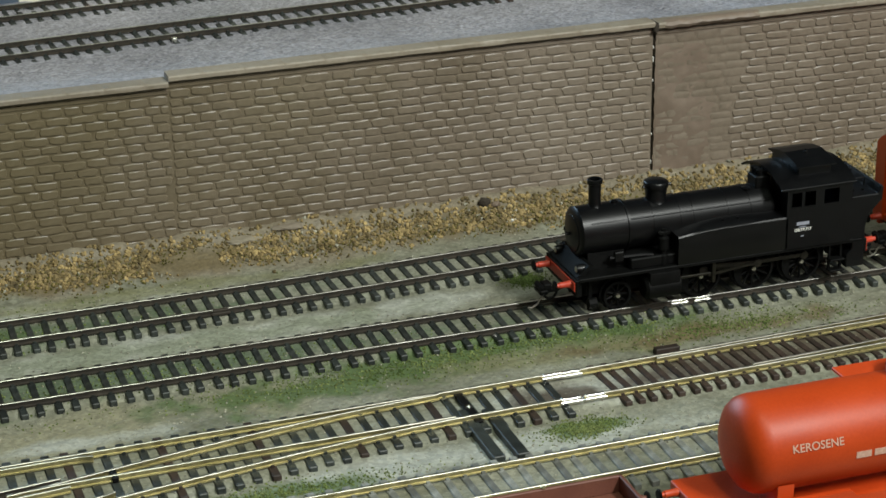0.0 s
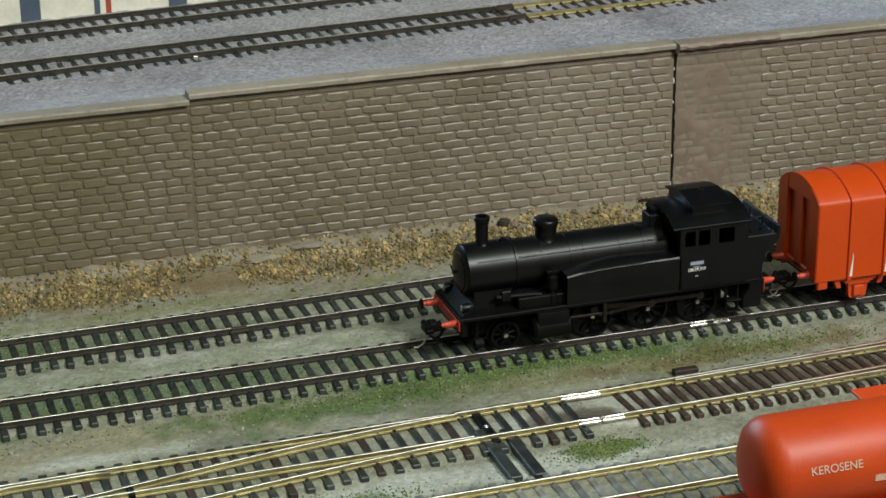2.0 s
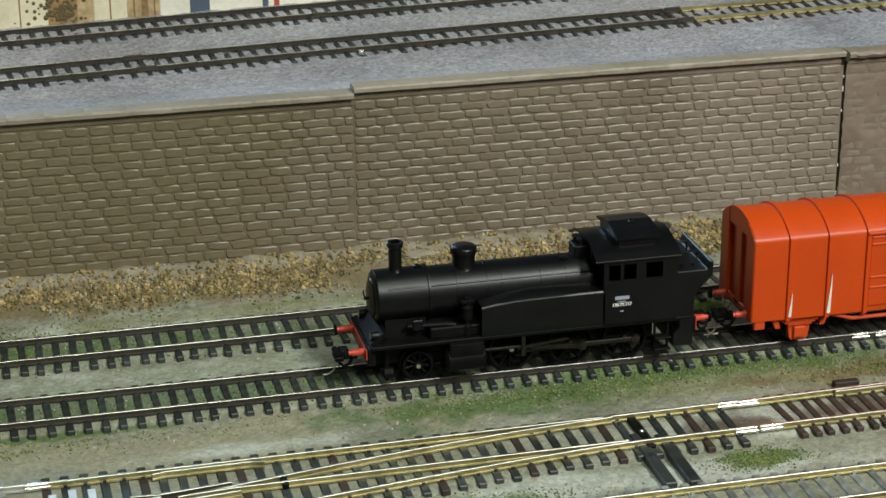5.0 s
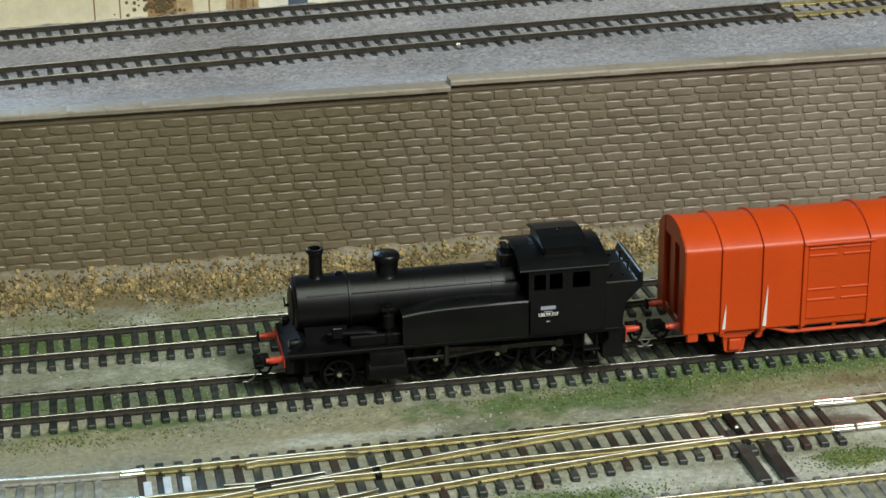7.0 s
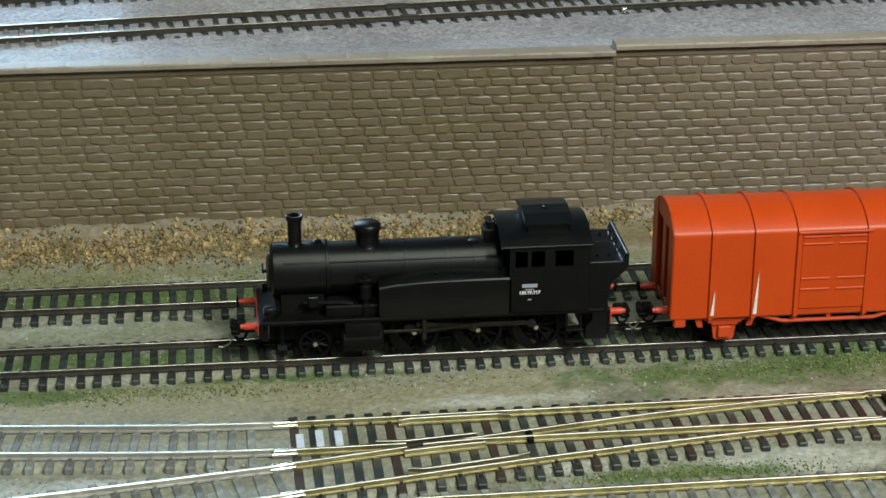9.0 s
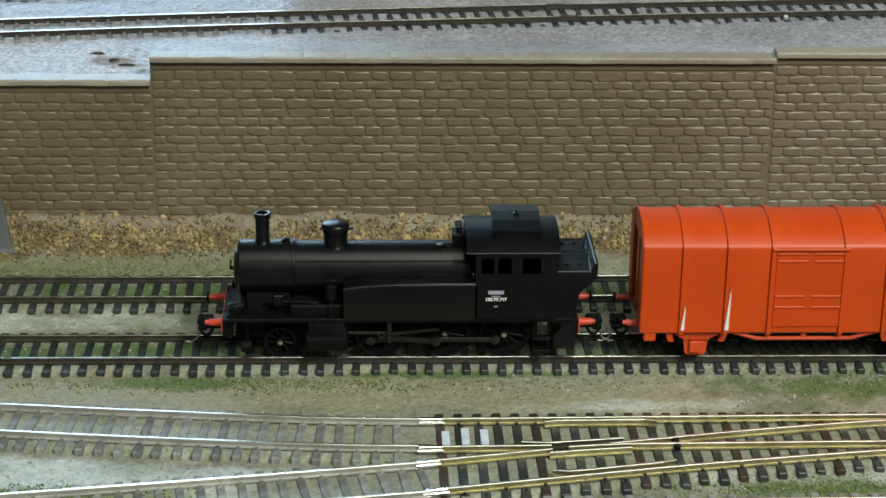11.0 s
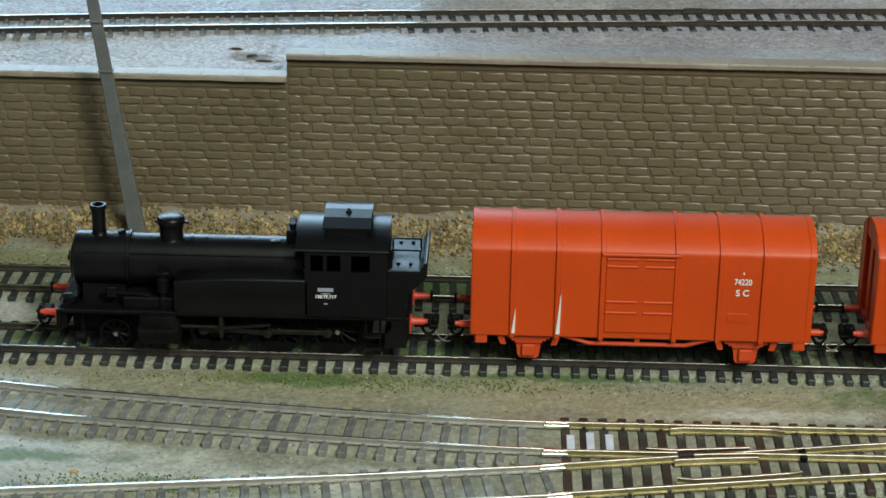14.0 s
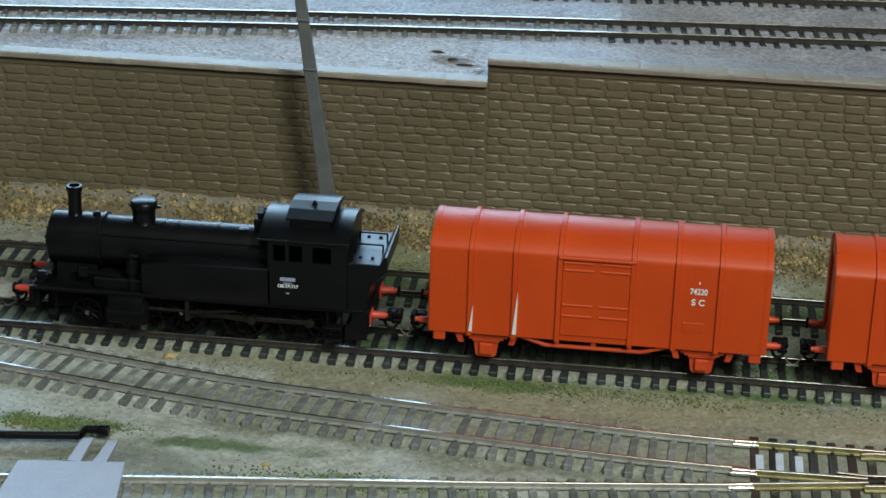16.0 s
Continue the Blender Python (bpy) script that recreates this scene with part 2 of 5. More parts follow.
# dark grey for the unseen walls and ceiling, to cut light bounced onto the train
M_ROOM = mat("hall_dark_grey", (0.10, 0.10, 0.095), (0.15, 0.15, 0.14), rough=0.9, coarse=3, fine=60, bump=0.1)
M_FLOOR = mat("hall_floor", (0.16, 0.15, 0.13), (0.22, 0.2, 0.18), rough=0.6, coarse=4, fine=80, bump=0.1)

# ---- mesh helpers, in millimetres ----


def part(name, bm, material, parent=None, label="", smooth=False):
    """One mesh object made of a bmesh in millimetres."""
    me = bpy.data.meshes.new(name)
    bmesh.ops.transform(bm, matrix=Matrix.Scale(MM, 4), verts=bm.verts)
    bm.normal_update()
    bm.to_mesh(me)
    bm.free()
    for m in material if isinstance(material, (list, tuple)) else (material,):
        me.materials.append(m)
    if smooth:
        for p in me.polygons:
            p.use_smooth = True
        me.set_sharp_from_angle(angle=radians(38))
    ob = new(name, me)
    ob.parent = parent
    return tagged(ob, label)


def again(name, me, parent, m):
    """Another object on the same mesh."""
    ob = new(name, me)
    ob.parent = parent
    ob.matrix_basis = m
    return ob


def root(name, x=0.0, y=0.0, z=0.0, **tags):
    ob = new(name)
    ob.empty_display_size = 0.01
    ob.location = (x * MM, y * MM, z * MM)
    return tagged(ob, **tags)


def box(bm, x0, x1, y0, y1, z0, z1, bevel=0.0, seg=2):
    v = [bm.verts.new(p) for p in ((x0, y0, z0), (x1, y0, z0), (x1, y1, z0), (x0, y1, z0), (x0, y0, z1), (x1, y0, z1), (x1, y1, z1), (x0, y1, z1))]
    f = [bm.faces.new([v[i] for i in q]) for q in ((3, 2, 1, 0), (4, 5, 6, 7), (0, 1, 5, 4), (1, 2, 6, 5), (2, 3, 7, 6), (3, 0, 4, 7))]
    if bevel:
        edges = list({e for face in f for e in face.edges})
        bmesh.ops.bevel(bm, geom=edges, offset=bevel, segments=seg, profile=0.5, affect="EDGES")
    return bm


def prism(bm, outline, axis, a, b):
    """A closed outline of (u, v) drawn out from a to b along x (u, v = y, z) or y (u, v = x, z)."""
    put = (lambda u, v, w: (w, u, v)) if axis == "x" else (lambda u, v, w: (u, w, v)) if axis == "y" else (lambda u, v, w: (u, v, w))
    lo, hi = [bm.verts.new(put(u, v, a)) for u, v in outline], [bm.verts.new(put(u, v, b)) for u, v in outline]
    n = len(outline)
    made = [bm.faces.new((lo[i], lo[(i + 1) % n], hi[(i + 1) % n], hi[i])) for i in range(n)]
    made += [bm.faces.new(lo[::-1]), bm.faces.new(hi)]
    bmesh.ops.recalc_face_normals(bm, faces=made)
    return bm


def lathe(bm, profile, centre=(0, 0, 0), axis="z", seg=24):
    """Turns a profile of (radius, height) about an axis through centre; open ends are closed where the radius is 0."""
    turn = {"z": Matrix(), "x": Matrix.Rotation(radians(90), 4, "Y"), "y": Matrix.Rotation(radians(-90), 4, "X")}[axis]
    rings = []
    for r, hgt in profile:
        ring = []
        for k in range(seg if r > 1e-6 else 1):
            a = 2 * math.pi * k / seg
            ring.append(bm.verts.new(Vector(centre) + turn @ Vector((r * math.cos(a), r * math.sin(a), hgt))))
        rings.append(ring)
    made = []
    for p, q in zip(rings, rings[1:]):
        for k in range(seg):
            i, j = k, (k + 1) % seg
            if len(p) > 1 and len(q) > 1:
                made.append(bm.faces.new((p[i], p[j], q[j], q[i])))
            elif len(p) > 1:
                made.append(bm.faces.new((p[i], p[j], q[0])))
            elif len(q) > 1:
                made.append(bm.faces.new((p[0], q[j], q[i])))
    bmesh.ops.recalc_face_normals(bm, faces=made)
    return bm


def rod(bm, a, b, r, seg=8):
    a, b = Vector(a), Vector(b)
    m = Matrix.Translation(a) @ (b - a).to_track_quat("Z", "Y").to_matrix().to_4x4()
    n = len(bm.verts)
    lathe(bm, [(0, 0), (r, 0), (r, (b - a).length), (0, (b - a).length)], seg=seg)
    bm.verts.ensure_lookup_table()
    bmesh.ops.transform(bm, matrix=m, verts=bm.verts[n:])
    return bm


def pipe(bm, points, r, seg=8):
    for a, b in zip(points, points[1:]):
        rod(bm, a, b, r, seg)
    return bm


def lettering(name, words, size, material, parent, m, label="", bold=0.06):
    cu = bpy.data.curves.new(name, "FONT")
    cu.body, cu.size, cu.align_x, cu.extrude, cu.offset = words, size * MM, "CENTER", 0.00004, bold * MM
    tmp = bpy.data.objects.new(name, cu)
    scene.collection.objects.link(tmp)
    bpy.context.view_layer.update()
    me = bpy.data.meshes.new_from_object(tmp.evaluated_get(bpy.context.evaluated_depsgraph_get()))
    bpy.data.objects.remove(tmp)
    me.materials.clear()
    me.materials.append(material)
    ob = new(name, me)
    ob.parent, ob.matrix_basis = parent, m
    return tagged(ob, label)


def smooth_line(points, step):
    """Points of a smooth curve through the given (x, y), about step apart."""
    out = []
    for i in range(len(points) - 1):
        p0, p1, p2, p3 = (Vector(points[max(0, min(len(points) - 1, i + k))]) for k in (-1, 0, 1, 2))
        n = max(1, int((p2 - p1).length / step))
        for k in range(n):
            s = k / n
            out.append(0.5 * ((2 * p1) + (p2 - p0) * s + (2 * p0 - 5 * p1 + 4 * p2 - p3) * s * s + (3 * p1 - p0 - 3 * p2 + p3) * s**3))
    out.append(Vector(points[-1]))
    return out


def offset_line(line, d):
    out = []
    for i, p in enumerate(line):
        t = (line[min(i + 1, len(line) - 1)] - line[max(i - 1, 0)]).normalized()
        out.append(p + Vector((-t.y, t.x)) * d)
    return out


RAIL = [(-0.9, -2.1), (0.9, -2.1), (0.9, -1.8), (0.26, -1.55), (0.26, -0.8), (0.48, -0.6), (0.48, -0.12), (0.36, 0.0), (-0.36, 0.0), (-0.48, -0.12), (-0.48, -0.6), (-0.26, -0.8), (-0.26, -1.55), (-0.9, -1.8)]


def rail(line, z, parent, side, head, name="rail", label=""):
    """A rail along a line of (x, y); the running surface is polished."""
    bm = bmesh.new()
    rings = []
    for i, p in enumerate(line):
        t = (line[min(i + 1, len(line) - 1)] - line[max(i - 1, 0)]).normalized()
        rings.append([bm.verts.new((p.x - t.y * u, p.y + t.x * u, z + v)) for u, v in RAIL])
    n = len(RAIL)
    for a, b in zip(rings, rings[1:]):
        for k in range(n):
            f = bm.faces.new((a[k], a[(k + 1) % n], b[(k + 1) % n], b[k]))
            f.material_index = 1 if k in (6, 7, 8) else 0
    bm.faces.new(rings[0][::-1])
    bm.faces.new(rings[-1])
    bmesh.ops.recalc_face_normals(bm, faces=bm.faces)
    return part(name, bm, [side, head], parent, label)


def sleeper_mesh(material, length=30.4, wide=2.55, key="sleeper", gauge=8.8):
    bm = bmesh.new()
    box(bm, -wide / 2, wide / 2, -length / 2, length / 2, -5.4, -2.1, 0.3, 1)
    for y in (-gauge, gauge):
        for s in (-1, 1):
            box(bm, -0.55, 0.55, y + s * 1.25 - 0.4, y + s * 1.25 + 0.4, -2.1, -1.35)
    ob = part(key, bm, material)
    me = ob.data
    bpy.data.objects.remove(ob)
    return me


def lay_sleepers(line, z, spacing, mesh, parent, start=0.0, skip=(), jitter=2.0):
    """Sleepers at even steps along the centre line."""
    along, at = 0.0, start
    for p, q in zip(line, line[1:]):
        length = (q - p).length
        while at <= along + length:
            c = p + (q - p) * ((at - along) / length)
            a = math.atan2(q.y - p.y, q.x - p.x) + radians(random.uniform(-jitter, jitter))
            if not any(lo < c.x < hi for lo, hi in skip):
                again("sleeper", mesh, parent, pose(c.x * MM, c.y * MM, (z + random.uniform(-0.12, 0.05)) * MM, 0, 0, math.degrees(a)))
            at += spacing
        along += length

# ---- the hall round the layout: an unseen shell, dark to limit bounced light ----
WALL_Y = 106.0
X0, X1 = -420.0, 1150.0


def upper_edge(x):
    """Height of the upper ground beside the retaining wall's cap."""
    k = min(1, max(0, (x - 78) / 8))
    return 56.0 + k * 9.0


def c_line_y(x):
    """Front rail of the upper track, drifting away from the wall."""
    return 152 + 0.1325 * x - 0.000085 * x * x if x < 700 else 203 + 0.0135 * (x - 700)


bm = bmesh.new()
box(bm, -2600, 3200, -2600, 2600, -1040, -1000)
tagged(part("floor", bm, M_FLOOR), "dull grey hall floor", "floor", kind="structure")
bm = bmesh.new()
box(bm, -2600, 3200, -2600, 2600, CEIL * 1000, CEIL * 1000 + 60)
tagged(part("ceiling", bm, M_ROOM), "plain dark grey hall ceiling, out of view", "ceiling", kind="structure")
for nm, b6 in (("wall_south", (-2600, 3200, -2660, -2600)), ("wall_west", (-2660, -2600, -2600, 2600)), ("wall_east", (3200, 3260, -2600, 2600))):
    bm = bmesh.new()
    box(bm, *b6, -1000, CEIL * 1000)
    tagged(part(nm, bm, M_ROOM), "plain dark grey hall wall, out of view", "wall", kind="structure")
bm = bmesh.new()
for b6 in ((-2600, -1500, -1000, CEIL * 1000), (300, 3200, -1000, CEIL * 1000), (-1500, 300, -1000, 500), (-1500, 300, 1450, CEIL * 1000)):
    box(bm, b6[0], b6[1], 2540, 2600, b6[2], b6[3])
tagged(part("wall_north", bm, M_ROOM), "plain dark grey hall wall with a window opening, out of view", "wall", kind="structure")

# ---- lower ground ----


def sheet(name, x0, x1, y0, y1, step, height, material, label, grow=1.0):
    nx, ny = int((x1 - x0) / step), int((y1 - y0) / step)
    xs, ys = np.linspace(x0, x1, nx + 1), np.linspace(y0, y1, ny + 1)
    verts = [(x * MM, y * MM, height(x, y) * MM) for y in ys for x in xs]
    faces = [(j * (nx + 1) + i, j * (nx + 1) + i + 1, (j + 1) * (nx + 1) + i + 1, (j + 1) * (nx + 1) + i) for j in range(ny) for i in range(nx)]
    me = bpy.data.meshes.new(name)
    me.from_pydata(verts, [], faces)
    me.materials.append(material)
    for p in me.polygons:
        p.use_smooth = True
    return tagged(new(name, me), label, "ground", kind="structure")


TRACK_E = [(-230, 1), (-140, -17), (-60, -32), (10, -46), (56, -52), (100, -56.7), (148, -61), (178, -62.0)]
TRACK_F = [(-230, -143), (-60, -124), (22, -112.5), (62, -107), (108, -100.5), (176, -90)]


def off_track(x, y):
    """Distance from the nearest centre line of the lower tracks."""
    near = [abs(y), abs(y - np.interp(x, (-230, 100, 300, 430, 760), (50, 49.5, 50.5, 55, 70)))]
    if x > 165:
        near += [abs(y + 113), abs(y + 171), abs(y + 60)]
        if x < 400:
            near.append(max(0, abs(y + np.interp(x, (178, 214, 260, 308, 404), (75.5, 72, 67.5, 64, 60))) - np.interp(x, (178, 260, 404), (14, 7, 0))))
    if x < 178:
        near += [abs(y - np.interp(x, *zip(*TRACK_E))), abs(y - np.interp(x, *zip(*TRACK_F)))]
    return min(near)


def ground_z(x, y):
    shoulder = min(1, max(0, (off_track(x, y) - 9.5) / 4))
    z = -2.7 - 1.3 * shoulder * shoulder * (3 - 2 * shoulder) + (0.25 + 0.75 * shoulder) * ground_grain(x, y)
    bank = min(1, max(0, (y - 74) / 30))
    return z + bank * bank * (8.8 + 2.0 * noise.noise((x * 0.03, 5.0, 0)) + 1.3 * noise.noise((x * 0.12, y * 0.12, 9.0)))


def ground_grain(x, y):
    return 0.4 * noise.noise((x * 0.035, y * 0.035, 1.0)) + 0.55 * noise.noise((x * 0.17, y * 0.17, 3.0)) + 0.3 * noise.noise((x * 0.42, y * 0.42, 7.0)) + 0.16 * noise.noise((x * 0.9, y * 0.9, 11.0))


def upper_z(x, y):
    near = max(0, 1 - (y - WALL_Y) / 45)
    low = 59.0
    z = low + (upper_edge(x) - low) * min(1, near * 1.3)
    return z + 0.4 * noise.noise((x * 0.05, y * 0.05, 2.0)) + 0.8 * noise.noise((x * 0.16, y * 0.2, 4.0)) + 0.35 * noise.noise((x * 0.5, y * 0.6, 6.0))


sheet("ground", -260, 760, -220, WALL_Y + 6, 1.5, ground_z, M_GROUND, "grey-green layout ground of glued grit and scatter")
sheet("ground_upper", -260, 860, WALL_Y + 1.5, 330, 2.5, upper_z, M_UPPER, "pale grey grit on the upper level of the layout")
bm = bmesh.new()
box(bm, X0, X1, -420, 700, -40, -9)
tagged(part("baseboard", bm, M_SLEEPER_BROWN), "dark wooden baseboard under the layout", "table", kind="structure")
bm = bmesh.new()
box(bm, X0 + 60, X0 + 140, -400, -320, -1000, -40)
box(bm, X1 - 140, X1 - 60, -400, -320, -1000, -40)
box(bm, X0 + 60, X0 + 140, 600, 680, -1000, -40)
box(bm, X1 - 140, X1 - 60, 600, 680, -1000, -40)
tagged(part("trestle", bm, M_SLEEPER_BROWN), "dark timber legs carrying the baseboard", "table legs", kind="structure")

# ---- retaining wall in moulded panels ----
BRICK_H, BRICK_L = 3.5, 8.7


def brick_mesh(seed, material):
    """A moulded stone, flush along its upper edge and proud along its worn, wavy lower one; 50 triangles at most."""
    rng = random.Random(seed)
    bm = bmesh.new()
    w, h = BRICK_L * rng.uniform(0.86, 0.95), BRICK_H * rng.uniform(0.70, 0.82)
    c = h * 0.2
    base = [(-w / 2 + c, -h / 2), (-w * 0.2, -h / 2), (w * 0.15, -h / 2), (w / 2 - c, -h / 2), (w / 2, -h / 2 + c), (w / 2, h / 2 - c), (w * 0.42, h / 2), (0, h / 2), (-w * 0.42, h / 2), (-w / 2, h / 2 - c), (-w / 2, -h / 2 + c)]
    base = [(u + rng.uniform(-0.3, 0.3), v + rng.uniform(-0.24, 0.22)) for u, v in base]
    n = len(base)
    deep = rng.uniform(0.8, 1.15)
    lo = [bm.verts.new((u * 1.02, 0.08, v + (0.0 if v < 0 else 0.35))) for u, v in base]
    mid = [bm.verts.new((u * 0.97, -deep * (0.55 - 0.5 * (v / h + 0.5)) * rng.uniform(0.85, 1.15) * (0.6 if abs(u) > 0.46 * w else 1.0), v * 0.98 - (0.08 if v < 0 else 0.0))) for u, v in base]
    hi = [bm.verts.new((u * 0.95, -deep * (0.56 - 0.14 * (v / h + 0.5)) * rng.uniform(0.93, 1.07), v * 0.8)) for u, v in base]
    for i in range(n):
        bm.faces.new((lo[i], lo[(i + 1) % n], mid[(i + 1) % n], mid[i]))
        bm.faces.new((mid[i], mid[(i + 1) % n], hi[(i + 1) % n], hi[i]))
    bm.faces.new(hi)
    bmesh.ops.recalc_face_normals(bm, faces=bm.faces)
    ob = part("brick", bm, material, smooth=True)
    me = ob.data
    bpy.data.objects.remove(ob)
    return me


BRICKS = [brick_mesh(40 + k, M_WALL) for k in range(14)]


def wall_panel(name, x0, x1, top, paint, label, plain=()):
    """One panel of the retaining wall: backing, cap stones, and the raised stones in courses."""
    w = root(name, 0, WALL_Y, 0, label=label, category="wall", kind="structure")
    bm = bmesh.new()
    box(bm, x0, x1, 0, 5, -10, top - 1.5)
    part("backing", bm, paint, w)
    bm = bmesh.new()
    # the ledge under the cap
    box(bm, x0, x1, -0.45, 0.5, top - 5.3, top - 3.6, 0.3, 1)
    part("ledge", bm, paint, w)
    # the cap, a run of joined coping with a worn, wavy lip
    bm = bmesh.new()
    n = max(2, int((x1 - x0) / 3))
    stations = [(x0 + 0.05 + (x1 - x0 - 0.1) * k / n, 0.0) for k in range(n + 1)]
    joint = x0 + 14.0
    while joint < x1 - 4:
        stations = [q for q in stations if abs(q[0] - joint) > 0.6] + [(joint - 0.3, 0.0), (joint, 0.13), (joint + 0.3, 0.0)]
        joint += random.uniform(13.5, 16.5)
    rings = []
    for x, sink in sorted(stations):
        dy, dz = 0.3 * noise.noise((x * 0.11, top, 0)) + 0.14 * noise.noise((x * 0.5, top, 2)), 0.22 * noise.noise((x * 0.09, top, 5)) + 0.1 * noise.noise((x * 0.45, top, 7))
        rings.append([bm.verts.new(q) for q in ((x, 5.6, top - 2.3), (x, -2.0 + dy, top - 2.3 - dz), (x, -2.45 + dy, top - 2.0 - dz), (x, -2.5 + dy + sink, top - 0.6), (x, -2.1 + dy + sink, top - 0.1 + dz - sink), (x, -1.4 + sink, top + dz - sink), (x, 5.6, top - 0.1))])
    for p, q in zip(rings, rings[1:]):
        for i in range(7):
            bm.faces.new((p[i], p[(i + 1) % 7], q[(i + 1) % 7], q[i]))
    bm.faces.new(rings[0][::-1])
    bm.faces.new(rings[-1])
    bmesh.ops.recalc_face_normals(bm, faces=bm.faces)
    part("coping", bm, M_CAP, w, "pale worn coping", smooth=True)
    rest_v, rest_f = [], []
    rows = int((top - 5.5 + 4) / BRICK_H)
    level = top - 5.6
    for r in range(rows):
        tall = (1.1, 0.92, 1.0)[r % 3] * random.uniform(0.97, 1.03)
        z = level - BRICK_H * tall / 2
        level -= BRICK_H * tall
        left, first = x0 + 0.3, True
        while left < x1 - BRICK_L * 0.3:
            s = (0.55 if r % 2 else 0.95) if first else random.choice((0.72, 0.85, 0.95, 1.0, 1.08, 1.22)) * random.uniform(0.96, 1.04)
            s = min(s, (x1 - left) / BRICK_L)
            x, first = left + BRICK_L * s / 2, False
            faint = 0.25 if any(a < x < b for a, b in plain) else 0.78
            me = BRICKS[random.randrange(14)]
            zz = z + 0.22 * noise.noise((x * 0.05, r * 0.7, 2.0))
            tilt = random.uniform(-0.9, 0.9)
            m = pose(x * MM, 0, zz * MM, 0, tilt, 0) @ Matrix.Diagonal((s, faint, tall * random.uniform(0.94, 1.03), 1))
            if 175 < x < 315 and zz > 4:
                again("brick", me, w, m)
            else:
                n0 = len(rest_v)
                rest_v += [m @ v.co for v in me.vertices]
                rest_f += [[n0 + i for i in p.vertices] for p in me.polygons]
            left += BRICK_L * s
    me = bpy.data.meshes.new("stonework")
    me.from_pydata(rest_v, [], rest_f)
    me.materials.append(paint)
    for p in me.polygons:
        p.use_smooth = True
    me.set_sharp_from_angle(angle=radians(38))
    ob = new("stonework", me)
    ob.parent = w
    tagged(ob, kind="stuff")
    return w


wall_panel("retaining_wall_1", -240, 80, 58.2, M_WALL, "low brown moulded stone retaining wall panel")
wall_panel("retaining_wall_2", 80.0, 309.5, 67.0, M_WALL, "brown moulded stone retaining wall panel with capstones")
wall_panel("retaining_wall_3", 309.5, 507.9, 69.2, M_WALL, "taupe moulded stone retaining wall panel beside a crack")
wall_panel("retaining_wall_4", 509.3, 840, 68.6, M_WALL, "taupe retaining wall panel with smeared plain filler", plain=((500, 546),))
bm = bmesh.new()
box(bm, 507.1, 509.9, WALL_Y + 1.4, WALL_Y + 4, -6, 66)
tagged(part("wall_gap", bm, M_DARK), "dark open joint between two wall panels", "wall", kind="structure")
# filler smeared over the cap beside the joint
bm = bmesh.new()
rings = []
for k in range(31):
    x = 510.5 + k * 1.5
    r = (1.0 if k in (0, 30) else 2.3) + 0.7 * noise.noise((x * 0.21, 3.0, 0))
    rings.append([bm.verts.new((x, WALL_Y - 0.2 + 1.25 * r * math.cos(a), 67.4 + 0.8 * r * math.sin(a) + 0.5 * noise.noise((x * 0.3, a, 2.0)))) for a in [2 * math.pi * i / 10 for i in range(10)]])
for p, q in zip(rings, rings[1:]):
    for i in range(10):
        bm.faces.new((p[i], p[(i + 1) % 10], q[(i + 1) % 10], q[i]))
bm.faces.new(rings[0][::-1])
bm.faces.new(rings[-1])
bmesh.ops.recalc_face_normals(bm, faces=bm.faces)
tagged(part("filler", bm, M_SMEAR, smooth=True), "lumpy brown filler smeared along the wall cap", "filler")
# filler skimmed over the stones beside the joint
nx, nz = 22, 34
verts, faces = [], []
for j in range(nz + 1):
    for i in range(nx + 1):
        z = 2.0 + 60.5 * j / nz
        x = 509.1 + 0.55 * noise.noise((0, z * 0.33, 6.0)) + i * (1.6 + 0.55 * noise.noise((0, z * 0.09, 3.0)) + 0.25 * noise.noise((0, z * 0.31, 8.0)))
        edge = min(1.0, (nx - i) / 8, (nz - j) / 3)
        verts.append((x * MM, (WALL_Y + 0.5 - edge * (0.62 + 0.45 * noise.noise((x * 0.16, z * 0.2, 5.0)) + 0.1 * noise.noise((x * 0.5, z * 0.5, 1.0)))) * MM, z * MM))
for j in range(nz):
    for i in range(nx):
        a = j * (nx + 1) + i
        faces.append((a, a + 1, a + nx + 2, a + nx + 1))
me = bpy.data.meshes.new("filler_skim")
me.from_pydata(verts, [], faces)
me.materials.append(M_SMEAR)
for p in me.polygons:
    p.use_smooth = True
tagged(new("filler_skim", me), "smooth brown filler skimmed over the wall stones", "filler", kind="structure")
for z, s in ((53, 0.55), (58, 0.3), (44, 0.25), (21, 0.25), (9, 0.4)):
    bm = bmesh.new()
    box(bm, 508.2 - s * 0.6, 508.2 + s * 0.6, WALL_Y - 0.2, WALL_Y + 1.4, z - 2.2 * s, z + 2.2 * s, 0.3, 1)
    tagged(part("glue_drop", bm, M_WHITE), "dried white glue drop in the wall joint", "glue drop", "glue drops")

# ---- rubble along the wall foot, scatter on the ground ----


